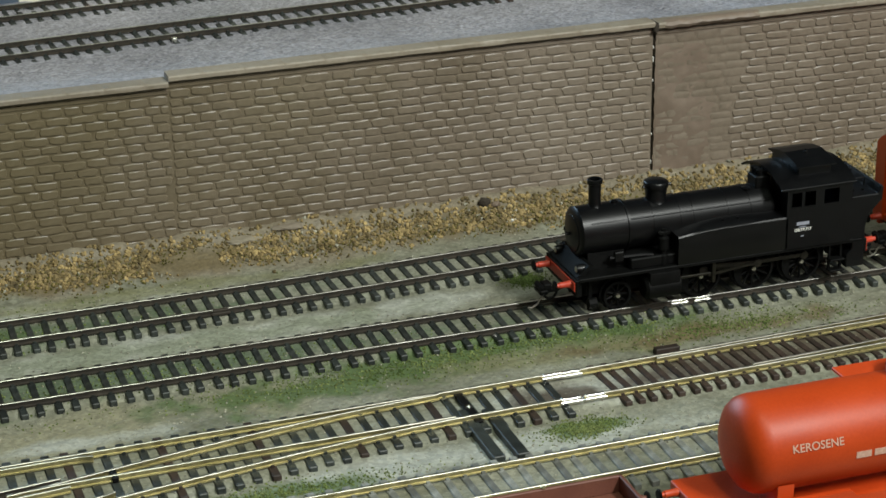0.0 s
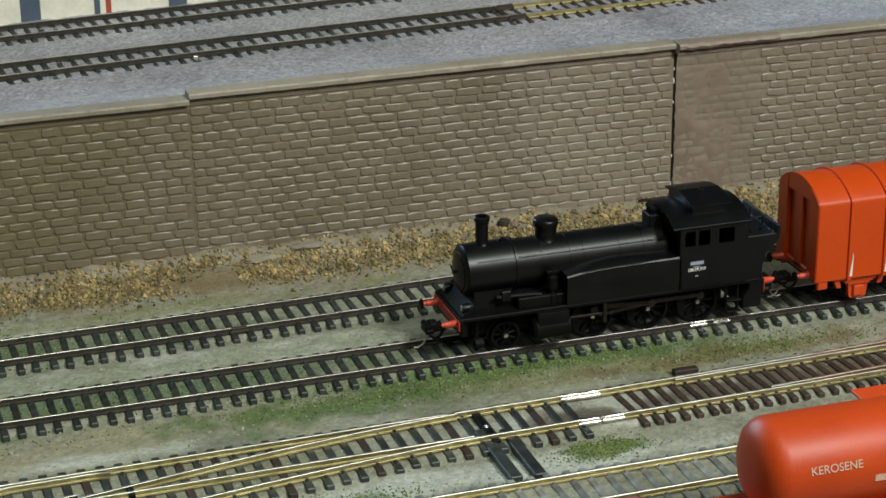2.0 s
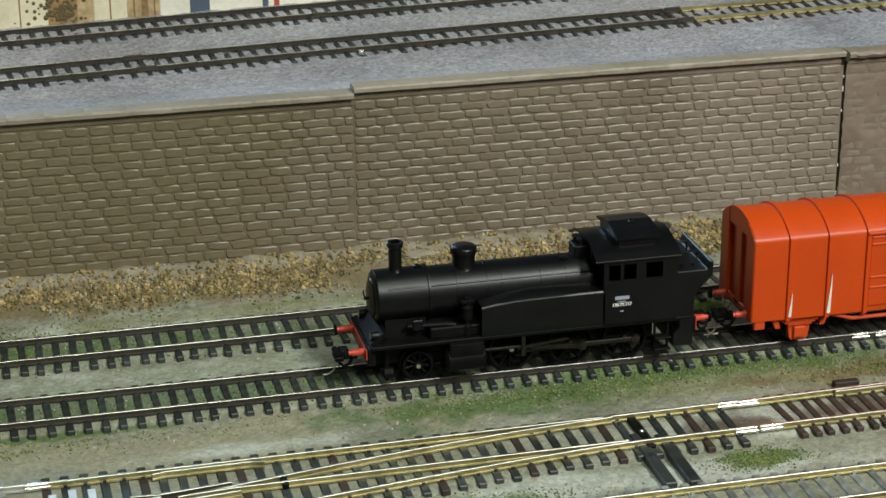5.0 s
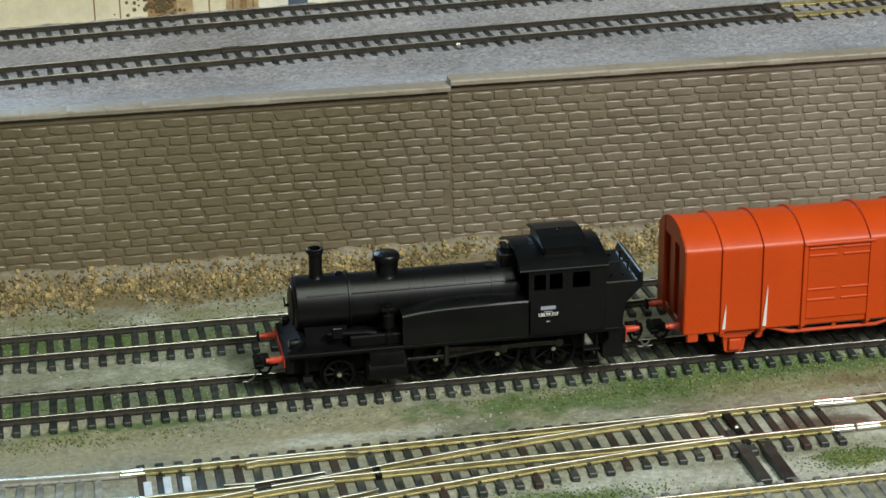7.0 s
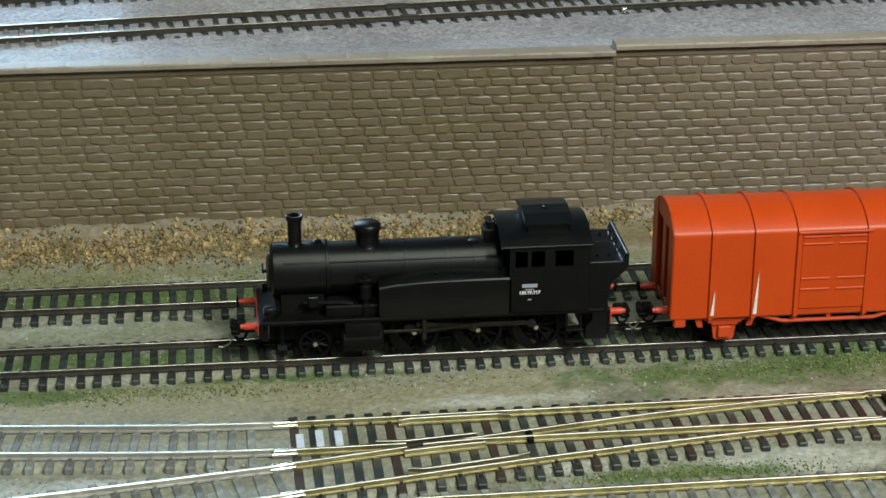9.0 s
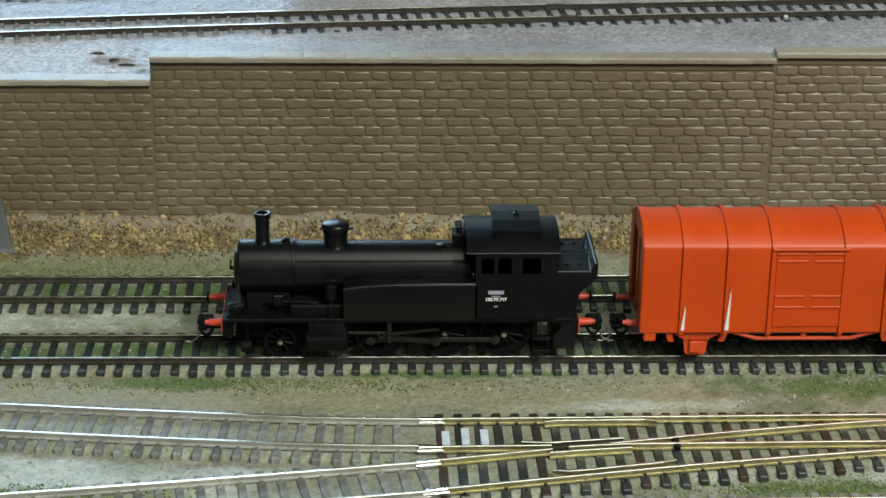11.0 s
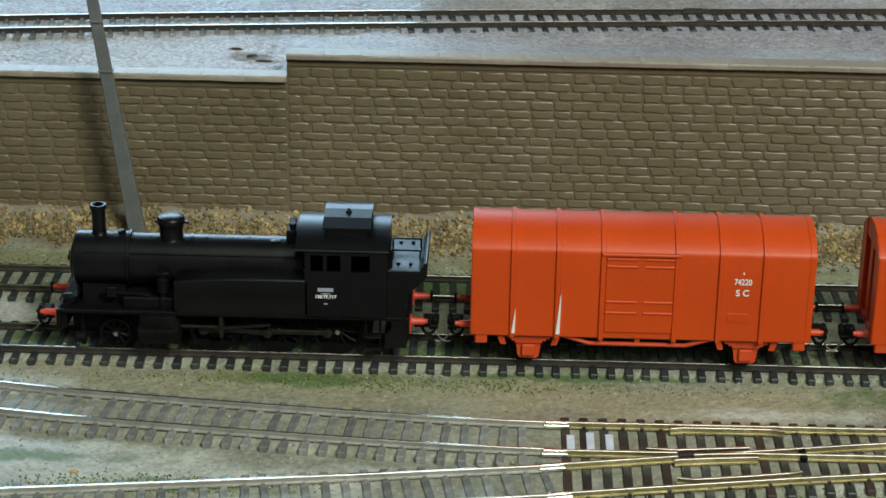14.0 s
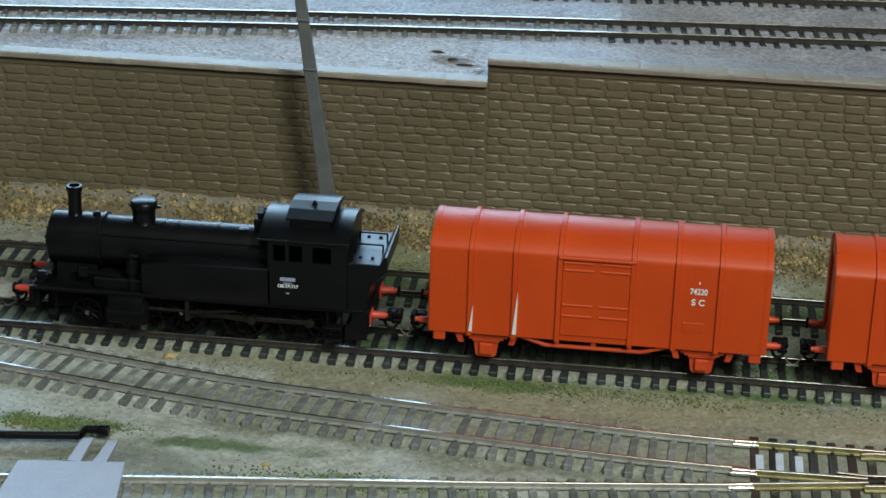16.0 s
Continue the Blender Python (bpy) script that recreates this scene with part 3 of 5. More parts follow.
def pebbles(name, count, place, size, material, label, category):
    ico = bmesh.new()
    bmesh.ops.create_icosphere(ico, subdivisions=1, radius=1.0)
    base = [v.co.copy() for v in ico.verts]
    tris = [[v.index for v in f.verts] for f in ico.faces]
    ico.free()
    rng = random.Random(len(name))
    vs, fs = [], []
    for _ in range(count):
        x, y, z = place(rng)
        s = size(rng)
        m = Euler([rng.uniform(0, 6.3) for _ in range(3)]).to_matrix() @ Matrix.Diagonal((s * rng.uniform(0.7, 1.3), s * rng.uniform(0.6, 1.1), s * rng.uniform(0.45, 0.8)))
        n0 = len(vs)
        vs += [(m @ (c * rng.uniform(0.8, 1.15)) + Vector((x, y, z))) * MM for c in base]
        fs += [[n0 + i for i in t] for t in tris]
    me = bpy.data.meshes.new(name)
    me.from_pydata(vs, [], fs)
    me.materials.append(material)
    return tagged(new(name, me), label, category, kind="stuff")


def on_bank(rng):
    while True:
        x, y = rng.uniform(-200, 640), rng.gauss(94.0, 5.6)
        if 72 < y < WALL_Y - 1 and noise.noise((x * 0.03, y * 0.06, 4.0)) > -0.32 + max(0, 88 - y) * 0.035:
            return x, y, ground_z(x, y) + 0.25


pebbles("rubble", 8000, on_bank, lambda r: r.uniform(0.55, 1.15) if r.random() < 0.9 else r.uniform(1.1, 1.8), M_STONE, "ochre and grey rubble along the wall foot", "gravel")
pebbles("pale_rubble", 500, on_bank, lambda r: r.uniform(0.5, 1.0), M_GRIT, "pale grey chips lying among the rubble", "gravel")


def on_moss(rng):
    x, y, z = on_bank(rng)
    return x, y - 3.0, ground_z(x, y - 3.0) + 0.3


pebbles("moss_scatter", 5000, on_moss, lambda r: r.uniform(0.3, 0.6), M_MOSS, "olive moss scatter among the rubble", "moss")


def on_flat(rng):
    x, y = rng.uniform(-150, 560), rng.uniform(-135, 84)
    return x, y, ground_z(x, y) + 0.05


pebbles("grit", 9000, on_flat, lambda r: r.uniform(0.16, 0.5), M_GRIT, "fine loose grit sprinkled between the tracks", "gravel")
TUFTS = ((345, -22, 55, 9), (410, -16, 60, 6), (250, -1, 110, 8), (180, 48, 90, 9), (401, -84, 12, 5), (295, -92, 40, 5), (60, -94, 30, 5), (130, -22, 90, 5), (480, -28, 40, 8), (90, 72, 140, 6), (426, 36, 6, 5), (-40, -72, 24, 5))


def on_tufts(rng):
    x, y, a, w = TUFTS[rng.randrange(12)]
    x, y = rng.gauss(x, a * 0.6), rng.gauss(y, w * 0.6)
    return x, y, ground_z(x, y) + 0.15


pebbles("grass_scatter", 14000, on_tufts, lambda r: r.uniform(0.2, 0.5), M_GRASS, "green foam scatter glued between the tracks", "grass")



def lump(name, x, y, z, sx, sy, sz, material, label, category, seed):
    """A broken, faceted lump lying on the ground."""
    rng = random.Random(seed)
    bm = bmesh.new()
    bmesh.ops.create_icosphere(bm, subdivisions=2, radius=1.0)
    for v in bm.verts:
        v.co *= rng.uniform(0.78, 1.12)
        v.co = Vector((x + v.co.x * sx, y + v.co.y * sy, z + max(v.co.z, -0.5) * sz))
    return tagged(part(name, bm, material), label, category)


lump("plaster_slab", 333, 99, ground_z(333, 99) + 0.2, 8, 3.6, 1.2, M_TAUPE, "pale brown slab of broken plaster among the rubble", "plaster", 1)
lump("plaster_slab", 352, 101.5, ground_z(352, 101) + 0.4, 7, 3, 1.3, M_CAP, "brown ledge of plaster at the wall foot", "plaster", 2)
lump("stone", 433, 100, ground_z(433, 100) + 1.0, 2.6, 2.0, 2.2, M_DARK, "dark broken stone at the wall foot", "stone", 3)
lump("stone", 437, 98, ground_z(437, 98) + 0.8, 2.2, 1.6, 1.4, M_SMEAR, "brown broken stone at the wall foot", "stone", 4)
lump("glue_blob", 508.4, WALL_Y - 1.6, 66.4, 1.6, 1.2, 2.4, M_DARK, "dark blob of dried glue over the wall joint", "glue", 11)
lump("earth_clod", 69, 127, upper_z(69, 127) + 0.0, 3.4, 1.4, 0.5, M_DARK, "dark clod of earth on the upper grit", "earth", 12)
lump("chip", 441.5, 89.5, ground_z(441, 89) + 0.4, 1.4, 0.8, 0.6, M_WHITE, "white plaster chip on the ground", "chip", 5)
lump("earth_clod", 57, 138, upper_z(57, 138) + 0.1, 3.0, 1.0, 0.7, M_DARK, "dark clod of earth on the upper grit", "earth", 6)
lump("earth_clod", 64, 131, upper_z(64, 131) + 0.0, 2.4, 1.8, 0.7, M_DARK, "dark clod of earth on the upper grit", "earth", 7)
lump("straw_crumb", -10.5, -19, ground_z(-10.5, -19) + 0.2, 2.4, 1.8, 0.9, M_STONE, "ochre crumb beside the rails", "crumb", 8)
lump("straw_crumb", 35.5, -86.6, ground_z(35.5, -86.6) + 0.2, 1.8, 0.9, 0.7, M_STONE, "ochre crumb beside the rails", "crumb", 9)

# ---- tracks ----
SP = 5.9
S_DARK, S_BROWN, S_DUSTY = sleeper_mesh(M_SLEEPER), sleeper_mesh(M_SLEEPER_BROWN), sleeper_mesh(M_SLEEPER_DUSTY)


def track(name, centre, z, side, head, mesh, label, skip=(), ends=None):
    tr = root(name, label=label, category="railway track", group="tracks")
    line = smooth_line(centre, 12)
    for d in (-8.8, 8.8):
        rail(offset_line(line, d), z, tr, side, head)
    lay_sleepers(line, z, SP, mesh, tr, 2.0, skip)
    return tr


track("railway_track", [(-230, 0), (100, 0), (430, 0), (760, 0)], 0, M_RUST, M_STEEL, S_DARK, "dark model track with bright railheads under the train")
track("railway_track", [(-230, 50), (100, 49.5), (300, 50.5), (430, 55), (760, 70)], 0, M_RUST, M_STEEL, S_DARK, "empty dark model track beside the stone wall")
CY = [(x, c_line_y(x) + 8.8) for x in range(120, 480, 50)]
track("railway_track", [(x, c_line_y(x) + 8.8) for x in range(-230, 130, 50)], 61.5, M_RUST, M_STEEL, S_DUSTY, "dust-covered model track on the upper level")
track("railway_track", CY, 61.5, M_RUST, M_STEEL, S_DARK, "dark model track on the upper level")
track("railway_track", [(470, c_line_y(470) + 8.8), (560, c_line_y(560) + 8.8), (680, c_line_y(680) + 8.8), (840, c_line_y(840) + 8.8)], 61.5, M_BRASS, M_NICKEL, S_BROWN, "brass-railed model track on the upper level")
track("railway_track", [(x, c_line_y(x) + 66.5) for x in range(-230, 860, 60)], 61.5, M_RUST, M_STEEL, S_DARK, "dark model track beside the painted backdrop")
track("railway_track", TRACK_E, 0, M_DULL, M_BRIGHT, S_DUSTY, "dusty grey track curving towards the points", skip=((168, 177),))
track("railway_track", TRACK_F, 0, M_DULL, M_BRIGHT, S_DUSTY, "dusty track leaving the points towards the layout edge")
track("railway_track", [(150, -114), (340, -112.5), (450, -111.5), (640, -110)], 0, M_BRASS, M_NICKEL, S_DUSTY, "brass-railed track along the front of the layout")
track("railway_track", [(150, -172), (340, -171), (450, -170), (640, -168)], 0, M_BRASS, M_NICKEL, S_DUSTY, "track under the parked wagons")


def turnout():
    """A left-hand set of points: two stock rails, blades, frog, wing and check rails on long sleepers."""
    t = root("track_points", label="brass-railed points with dark plastic sleepers", category="railway points", group="tracks")
    V = Vector
    back = smooth_line([(178, -53.2), (280, -52.0), (404, -50.4)], 15)
    front = smooth_line([(178, -97.8), (214, -91.0), (260, -82.8), (308, -75.8), (356, -70.6), (404, -69.4)], 12)
    rail(back, 0, t, M_BRASS, M_NICKEL, "stock_rail")
    rail(front, 0, t, M_BRASS, M_NICKEL, "stock_rail")
    rail(smooth_line([(178, -71.4), (214, -70.9)], 12), 0, t, M_BRASS, M_NICKEL, "closure_rail")
    rail(smooth_line([(178, -80.2), (214, -73.2)], 12), 0, t, M_BRASS, M_NICKEL, "closure_rail")
    rail([V((219, -71.6)), V((236, -70.2)), V((300, -69.4)), V((362, -69.0))], 0, t, M_BRASS, M_NICKEL, "blade")
    rail(smooth_line([(219, -72.0), (236, -69.0), (282, -60.6), (330, -54.0), (362, -51.6)], 12), 0, t, M_BRASS, M_NICKEL, "blade")
    rail([V((205, -68.6)), V((214, -69.2)), V((236, -66.4))], 0, t, M_RUST, M_NICKEL, "wing_rail")
    rail([V((213, -75.6)), V((222, -74.2)), V((238, -72.4))], 0, t, M_BRASS, M_NICKEL, "wing_rail")
    rail([V((213, -55.6)), V((217, -54.6)), V((244, -54.3)), V((248, -55.2))], 0, t, M_BRASS, M_NICKEL, "check_rail")
    rail(smooth_line([(213, -86.6), (218, -87.2), (246, -82.0), (250, -80.6)], 8), 0, t, M_BRASS, M_NICKEL, "check_rail")
    bm = bmesh.new()
    box(bm, 250.9, 252.9, -71.8, -65.2, -2.1, -0.1, 0.3, 1)
    part("frog", bm, M_BLACKMATT, t)
    # sleepers grow with the spread of the two roads
    for k in range(38):
        x = 181 + k * SP
        yb = -52.8 + 8.0
        i = min(range(len(front)), key=lambda j: abs(front[j].x - x))
        yf = front[i].y - 6.2
        bm = bmesh.new()
        box(bm, -1.4, 1.4, yf - 0.6, yb - 0.9, -5.4, -2.1, 0.3, 1)
        for yy in (-52.6, front[i].y):
            for s in (-1, 1):
                box(bm, -0.55, 0.55, yy + s * 1.25 - 0.4, yy + s * 1.25 + 0.4, -2.1, -1.35)
        ob = part("sleeper", bm, M_SLEEPER if k % 5 else M_SLEEPER_BROWN, t)
        ob.matrix_basis = pose(x * MM, 0, random.uniform(-0.15, 0.05) * MM, 0, 0, random.uniform(-0.12, 0.12))
    for x, y0, y1 in ((182.5, -68.5, -58), (188.5, -70, -56), (194.3, -69.5, -57)):
        bm = bmesh.new()
        box(bm, x - 1.2, x + 1.2, y0, y1, -2.4, -1.98, 0.1, 1)
        part("chalk_patch", bm, M_CHALK, t, "whitened patch on a sleeper")
    bm = bmesh.new()
    box(bm, 364.6, 368.6, -97, -62, -4.6, -1.6, 0.3, 1)
    part("motor_arm", bm, M_SLEEPER, t)
    bm = bmesh.new()
    box(bm, 372.4, 376.4, -97.5, -64, -4.6, -1.6, 0.3, 1)
    part("motor_arm", bm, M_SLEEPER, t)
    bm = bmesh.new()
    box(bm, 367.4, 370.2, -72.5, -48, -2.3, -1.3, 0.2, 1)
    part("tie_bar", bm, M_BLACKMATT, t)
    bm = bmesh.new()
    lathe(bm, [(0, 0), (0.9, 0), (0.9, 0.7), (0.5, 1.1), (0, 1.2)], (368.6, -62.5, -1.4), seg=12)
    part("pivot_pin", bm, M_SILVER, t)
    return t


turnout()


def turnout_right():
    """The next set of points, opening away from the first."""
    t = root("track_points", label="brass-railed points on dark brown sleepers", category="railway points", group="tracks")
    rail(smooth_line([(406, -50.6), (470, -48.6), (540, -45.4), (650, -36)], 12), 0, t, M_BRASS, M_NICKEL, "stock_rail")
    rail(smooth_line([(406, -69.4), (470, -68.3), (540, -66.6), (650, -64)], 12), 0, t, M_BRASS, M_NICKEL, "stock_rail")
    rail(smooth_line([(440, -51.2), (500, -49.6), (560, -48.6), (650, -46.5)], 12), 0, t, M_BRASS, M_NICKEL, "blade")
    rail(smooth_line([(468, -66.8), (510, -64.6), (560, -60.6), (650, -52)], 12), 0, t, M_BRASS, M_NICKEL, "blade")
    line = smooth_line([(418, -59.8), (500, -57.6), (650, -50)], 12)
    lay_sleepers(line, 0, SP * 0.84, S_BROWN, t, 1.0)
    bm = bmesh.new()
    box(bm, 444.5, 453.5, -41.4, -38.4, -5.0, -2.2, 0.3, 1)
    part("end_block", bm, M_SLEEPER_BROWN, t)
    return t


turnout_right()


def fishplate(x, y, a, bright, z=0.0, length=8.0):
    bm = bmesh.new()
    box(bm, -length / 2, length / 2, -1.1, 1.1, -2.0, -0.9, 0.2, 1)
    box(bm, -length / 2 + 0.5, length / 2 - 0.5, -0.7, 0.7, -0.9, 0.06, 0.2, 1)
    ob = part("rail_joiner", bm, bright)
    ob.matrix_basis = pose(x * MM, y * MM, z * MM, 0, 0, a)
    tagged(ob, "shiny metal rail joiner clipped over a rail joint", "rail joiner", "rail joiners")


for x, y, a in ((178.4, -53.2, 0), (177.5, -71.6, 0), (176.5, -80.6, 10), (178.3, -97.8, 10), (402.5, -50.4, 0), (401.5, -69.5, 0), (409, -50.6, 1), (410, -69.4, 1)):
    fishplate(x, y, a, M_SILVER)
for x, y, m in ((311, 41.3, M_RUST), (468, -8.8, M_SILVER), (477, -8.8, M_SILVER)):
    fishplate(x, y, 0, m, 0, 7)
for x, y, z in ((474, c_line_y(474), 61.5), (474, c_line_y(474) + 17.6, 61.5), (240, c_line_y(240), 61.5), (236, c_line_y(236) + 17.6, 61.5), (322, c_line_y(322) + 57.7, 61.5)):
    fishplate(x, y, 5, M_RUST, z, 9)
bm = bmesh.new()
lathe(bm, [(0.45, 0), (0.9, 0), (0.9, 0.8), (0.45, 0.8), (0.45, 0)], (396.5, -11.0, -2.4), axis="y", seg=14)
box(bm, 396.2, 396.8, -11, -10, -5, -3.2)
tagged(part("wire_clip", bm, M_SILVER), "small silver feed clip beside the rail", "wire clip")
bm = bmesh.new()
box(bm, 327.2, 329.4, c_line_y(328) - 4.2, c_line_y(328) - 2.0, 58.4, 60.8, 0.3, 1)
tagged(part("wire_clip", bm, M_SILVER), "small silver feed clip on the upper track", "wire clip")

# ---- painted backdrop behind the upper tracks ----


def backdrop():
    b = root("backdrop", label="painted street backdrop board with cream house fronts", category="backdrop", kind="structure")
    pts = [(x, c_line_y(x) + 87) for x in range(120, 560, 40)]
    colours = {"cream": (0.78, 0.70, 0.50), "cream_pale": (0.86, 0.82, 0.70), "brown": (0.42, 0.26, 0.11), "tan": (0.62, 0.45, 0.24), "blue": (0.08, 0.11, 0.16), "leaf": (0.03, 0.20, 0.05), "shrub": (0.13, 0.09, 0.035), "red": (0.42, 0.07, 0.04), "line": (0.25, 0.15, 0.07), "sky": (0.45, 0.55, 0.65)}
    mats = {k: mat("backdrop_" + k, tuple(v * (0.45 if k in ("tan", "brown") else 0.82) for v in c), c, rough=0.6, coarse=140, fine=500, bump=0.05) for k, c in colours.items()}

    def y_at(x):
        return c_line_y(x) + 87

    bm = bmesh.new()
    for (xa, ya), (xb, yb) in zip(pts, pts[1:]):
        v = [bm.verts.new(p) for p in ((xa, ya, 52), (xb, yb, 52), (xb, yb + 4, 52), (xa, ya + 4, 52), (xa, ya, 120), (xb, yb, 120), (xb, yb + 4, 120), (xa, ya + 4, 120))]
        for q in ((3, 2, 1, 0), (4, 5, 6, 7), (0, 1, 5, 4), (2, 3, 7, 6)):
            bm.faces.new([v[i] for i in q])
    part("board", bm, mats["cream"], b)

    def panel(name, x0, x1, z0, z1, key, d=0.35):
        bm = bmesh.new()
        ya, yb = y_at(x0), y_at(x1)
        v = [bm.verts.new(p) for p in ((x0, ya - d, z0), (x1, yb - d, z0), (x1, yb, z0), (x0, ya, z0), (x0, ya - d, z1), (x1, yb - d, z1), (x1, yb, z1), (x0, ya, z1))]
        for q in ((3, 2, 1, 0), (4, 5, 6, 7), (0, 1, 5, 4), (1, 2, 6, 5), (2, 3, 7, 6), (3, 0, 4, 7)):
            bm.faces.new([v[i] for i in q])
        part(name, bm, mats[key], b)

    for x0, x1, key in ((120, 206, "cream"), (206.3, 219, "brown"), (219, 226, "tan"), (226.3, 240.2, "cream"), (240.8, 247, "tan"), (247, 250, "brown"), (250, 255, "tan"), (255.3, 268.4, "cream_pale"), (268.6, 277.2, "blue"), (277.4, 301, "cream_pale"), (301.4, 303.8, "blue"), (304, 306.4, "cream_pale"), (306.6, 308.8, "red"), (309, 335, "cream_pale"), (335.3, 343.5, "blue"), (343.8, 358, "cream_pale"), (358.2, 367, "leaf"), (367.4, 470, "cream_pale"), (471, 500, "tan")):
        panel("painted_front", x0, x1, 54, 112, key)
    # painted shrub, a ragged fan of leaf strokes
    rng = random.Random(5)
    bm = bmesh.new()
    for _ in range(150):
        a, d = rng.gauss(0, 0.75), abs(rng.gauss(0, 7.0))
        x, z = 212 + 1.25 * d * math.sin(a) + rng.gauss(0, 1.2), 61 + d * math.cos(a) * 1.1
        lathe(bm, [(0, -0.45), (rng.uniform(0.5, 1.3), -0.4), (0, -0.7)], (x, y_at(x), z), axis="y", seg=6)
    part("painted_shrub", bm, mats["shrub"], b)
    for x in (183, 194, 233, 243.5, 252.5):
        panel("painted_line", x, x + 0.6, 54, 112, "line", 0.5)
    return b


backdrop()

# ---- catenary mast beside the wall ----


def mast():
    p = root("catenary_mast", 26.2, 88.5, 0, label="tapered grey catenary mast leaning beside the wall", category="mast")
    bm = bmesh.new()
    a = [(-3.2, -1.6), (3.2, -1.6), (3.2, 1.6), (-3.2, 1.6)]
    lo = [bm.verts.new((u, v, -5)) for u, v in a]
    hi = [bm.verts.new((u * 0.52 - 16.4, v * 0.7, 112)) for u, v in a]
    for i in range(4):
        bm.faces.new((lo[i], lo[(i + 1) % 4], hi[(i + 1) % 4], hi[i]))
    bm.faces.new(lo[::-1])
    bm.faces.new(hi)
    bmesh.ops.bevel(bm, geom=bm.edges[:], offset=0.3, segments=1, affect="EDGES")
    part("post", bm, M_POLE, p)
    for z in (64.0, 82.5):
        k = (z + 5) / 117
        w = 3.2 * (1 - 0.48 * k)
        bm = bmesh.new()
        box(bm, -16.4 * k - w - 0.25, -16.4 * k + w + 0.25, -1.85, 1.85, z - 0.35, z + 0.35, 0.12, 1)
        part("band", bm, M_POLE, p)
    bm = bmesh.new()
    box(bm, -5.2, 4.8, -3.2, 3.2, -5.5, -1.2, 0.7, 2)
    part("footing", bm, M_POLE, p)
    return p


mast()

# ---- rolling stock ----


def buffer(parent, x, y, z, d, material):
    """A sprung buffer pointing along d (1 or -1): socket and mushroom head."""
    bm = bmesh.new()
    lathe(bm, [(0, 0), (1.35, 0), (1.35, 0.7), (1.15, 1.0), (1.1, 4.2), (0.8, 4.3), (0.8, 5.6), (0, 5.6)], (0, 0, 0), axis="x", seg=16)
    if d < 0:
        bmesh.ops.rotate(bm, matrix=Matrix.Rotation(math.pi, 3, "Z"), verts=bm.verts)
    ob = part("buffer", bm, material, parent, smooth=True)
    ob.matrix_basis = pose(x * MM, y * MM, z * MM)
    bm = bmesh.new()
    lathe(bm, [(0, 0), (1.8, 0.1), (1.95, 0.4), (1.7, 0.8), (0, 1.0)], (5.4 * d if d > 0 else 0, 0, 0), axis="x", seg=16)
    if d < 0:
        bmesh.ops.rotate(bm, matrix=Matrix.Rotation(math.pi, 3, "Z"), verts=bm.verts)
        bmesh.ops.translate(bm, vec=(-5.4, 0, 0), verts=bm.verts)
    part("buffer_head", bm, M_BLACKMATT, ob, "black buffer head", smooth=True)
    return ob


def coupler(parent, x, d, bright=True):
    bm = bmesh.new()
    box(bm, min(x, x + d * 6), max(x, x + d * 6), -1.2, 1.2, 6.6, 8.2, 0.3, 1)
    box(bm, min(x + d * 5, x + d * 8), max(x + d * 5, x + d * 8), -3.2, 3.2, 6.8, 8.4, 0.3, 1)
    box(bm, min(x + d * 3, x + d * 6.4), max(x + d * 3, x + d * 6.4), -2.2, 2.2, 8.0, 10.6, 0.6, 2)
    lathe(bm, [(0, -2.6), (1.1, -2.4), (1.1, 2.4), (0, 2.6)], (x + d * 7.2, 0, 9.4), axis="y", seg=12)
    part("coupling", bm, M_BLACKMATT, parent)
    bm = bmesh.new()
    pipe(bm, [(x, -5.6, 10.4), (x + d * 2.4, -5.6, 9.6), (x + d * 3.8, -5.4, 6.8), (x + d * 5.6, -4.8, 6.0), (x + d * 7.0, -3.8, 7.2)], 0.5)
    part("brake_hose", bm, M_BLACKMATT, parent, "black hanging brake hose")
    bm = bmesh.new()
    pipe(bm, [(x + d * 5, -1.6, 7), (x + d * 7.4, -1.7, 5.4), (x + d * 8.6, -1.8, 3.4), (x + d * 10.6, -1.9, 2.3), (x + d * 12.2, -2.0, 2.5)], 0.32)
    part("coupling_hook", bm, M_BRIGHT, parent, "bright bent wire hook")


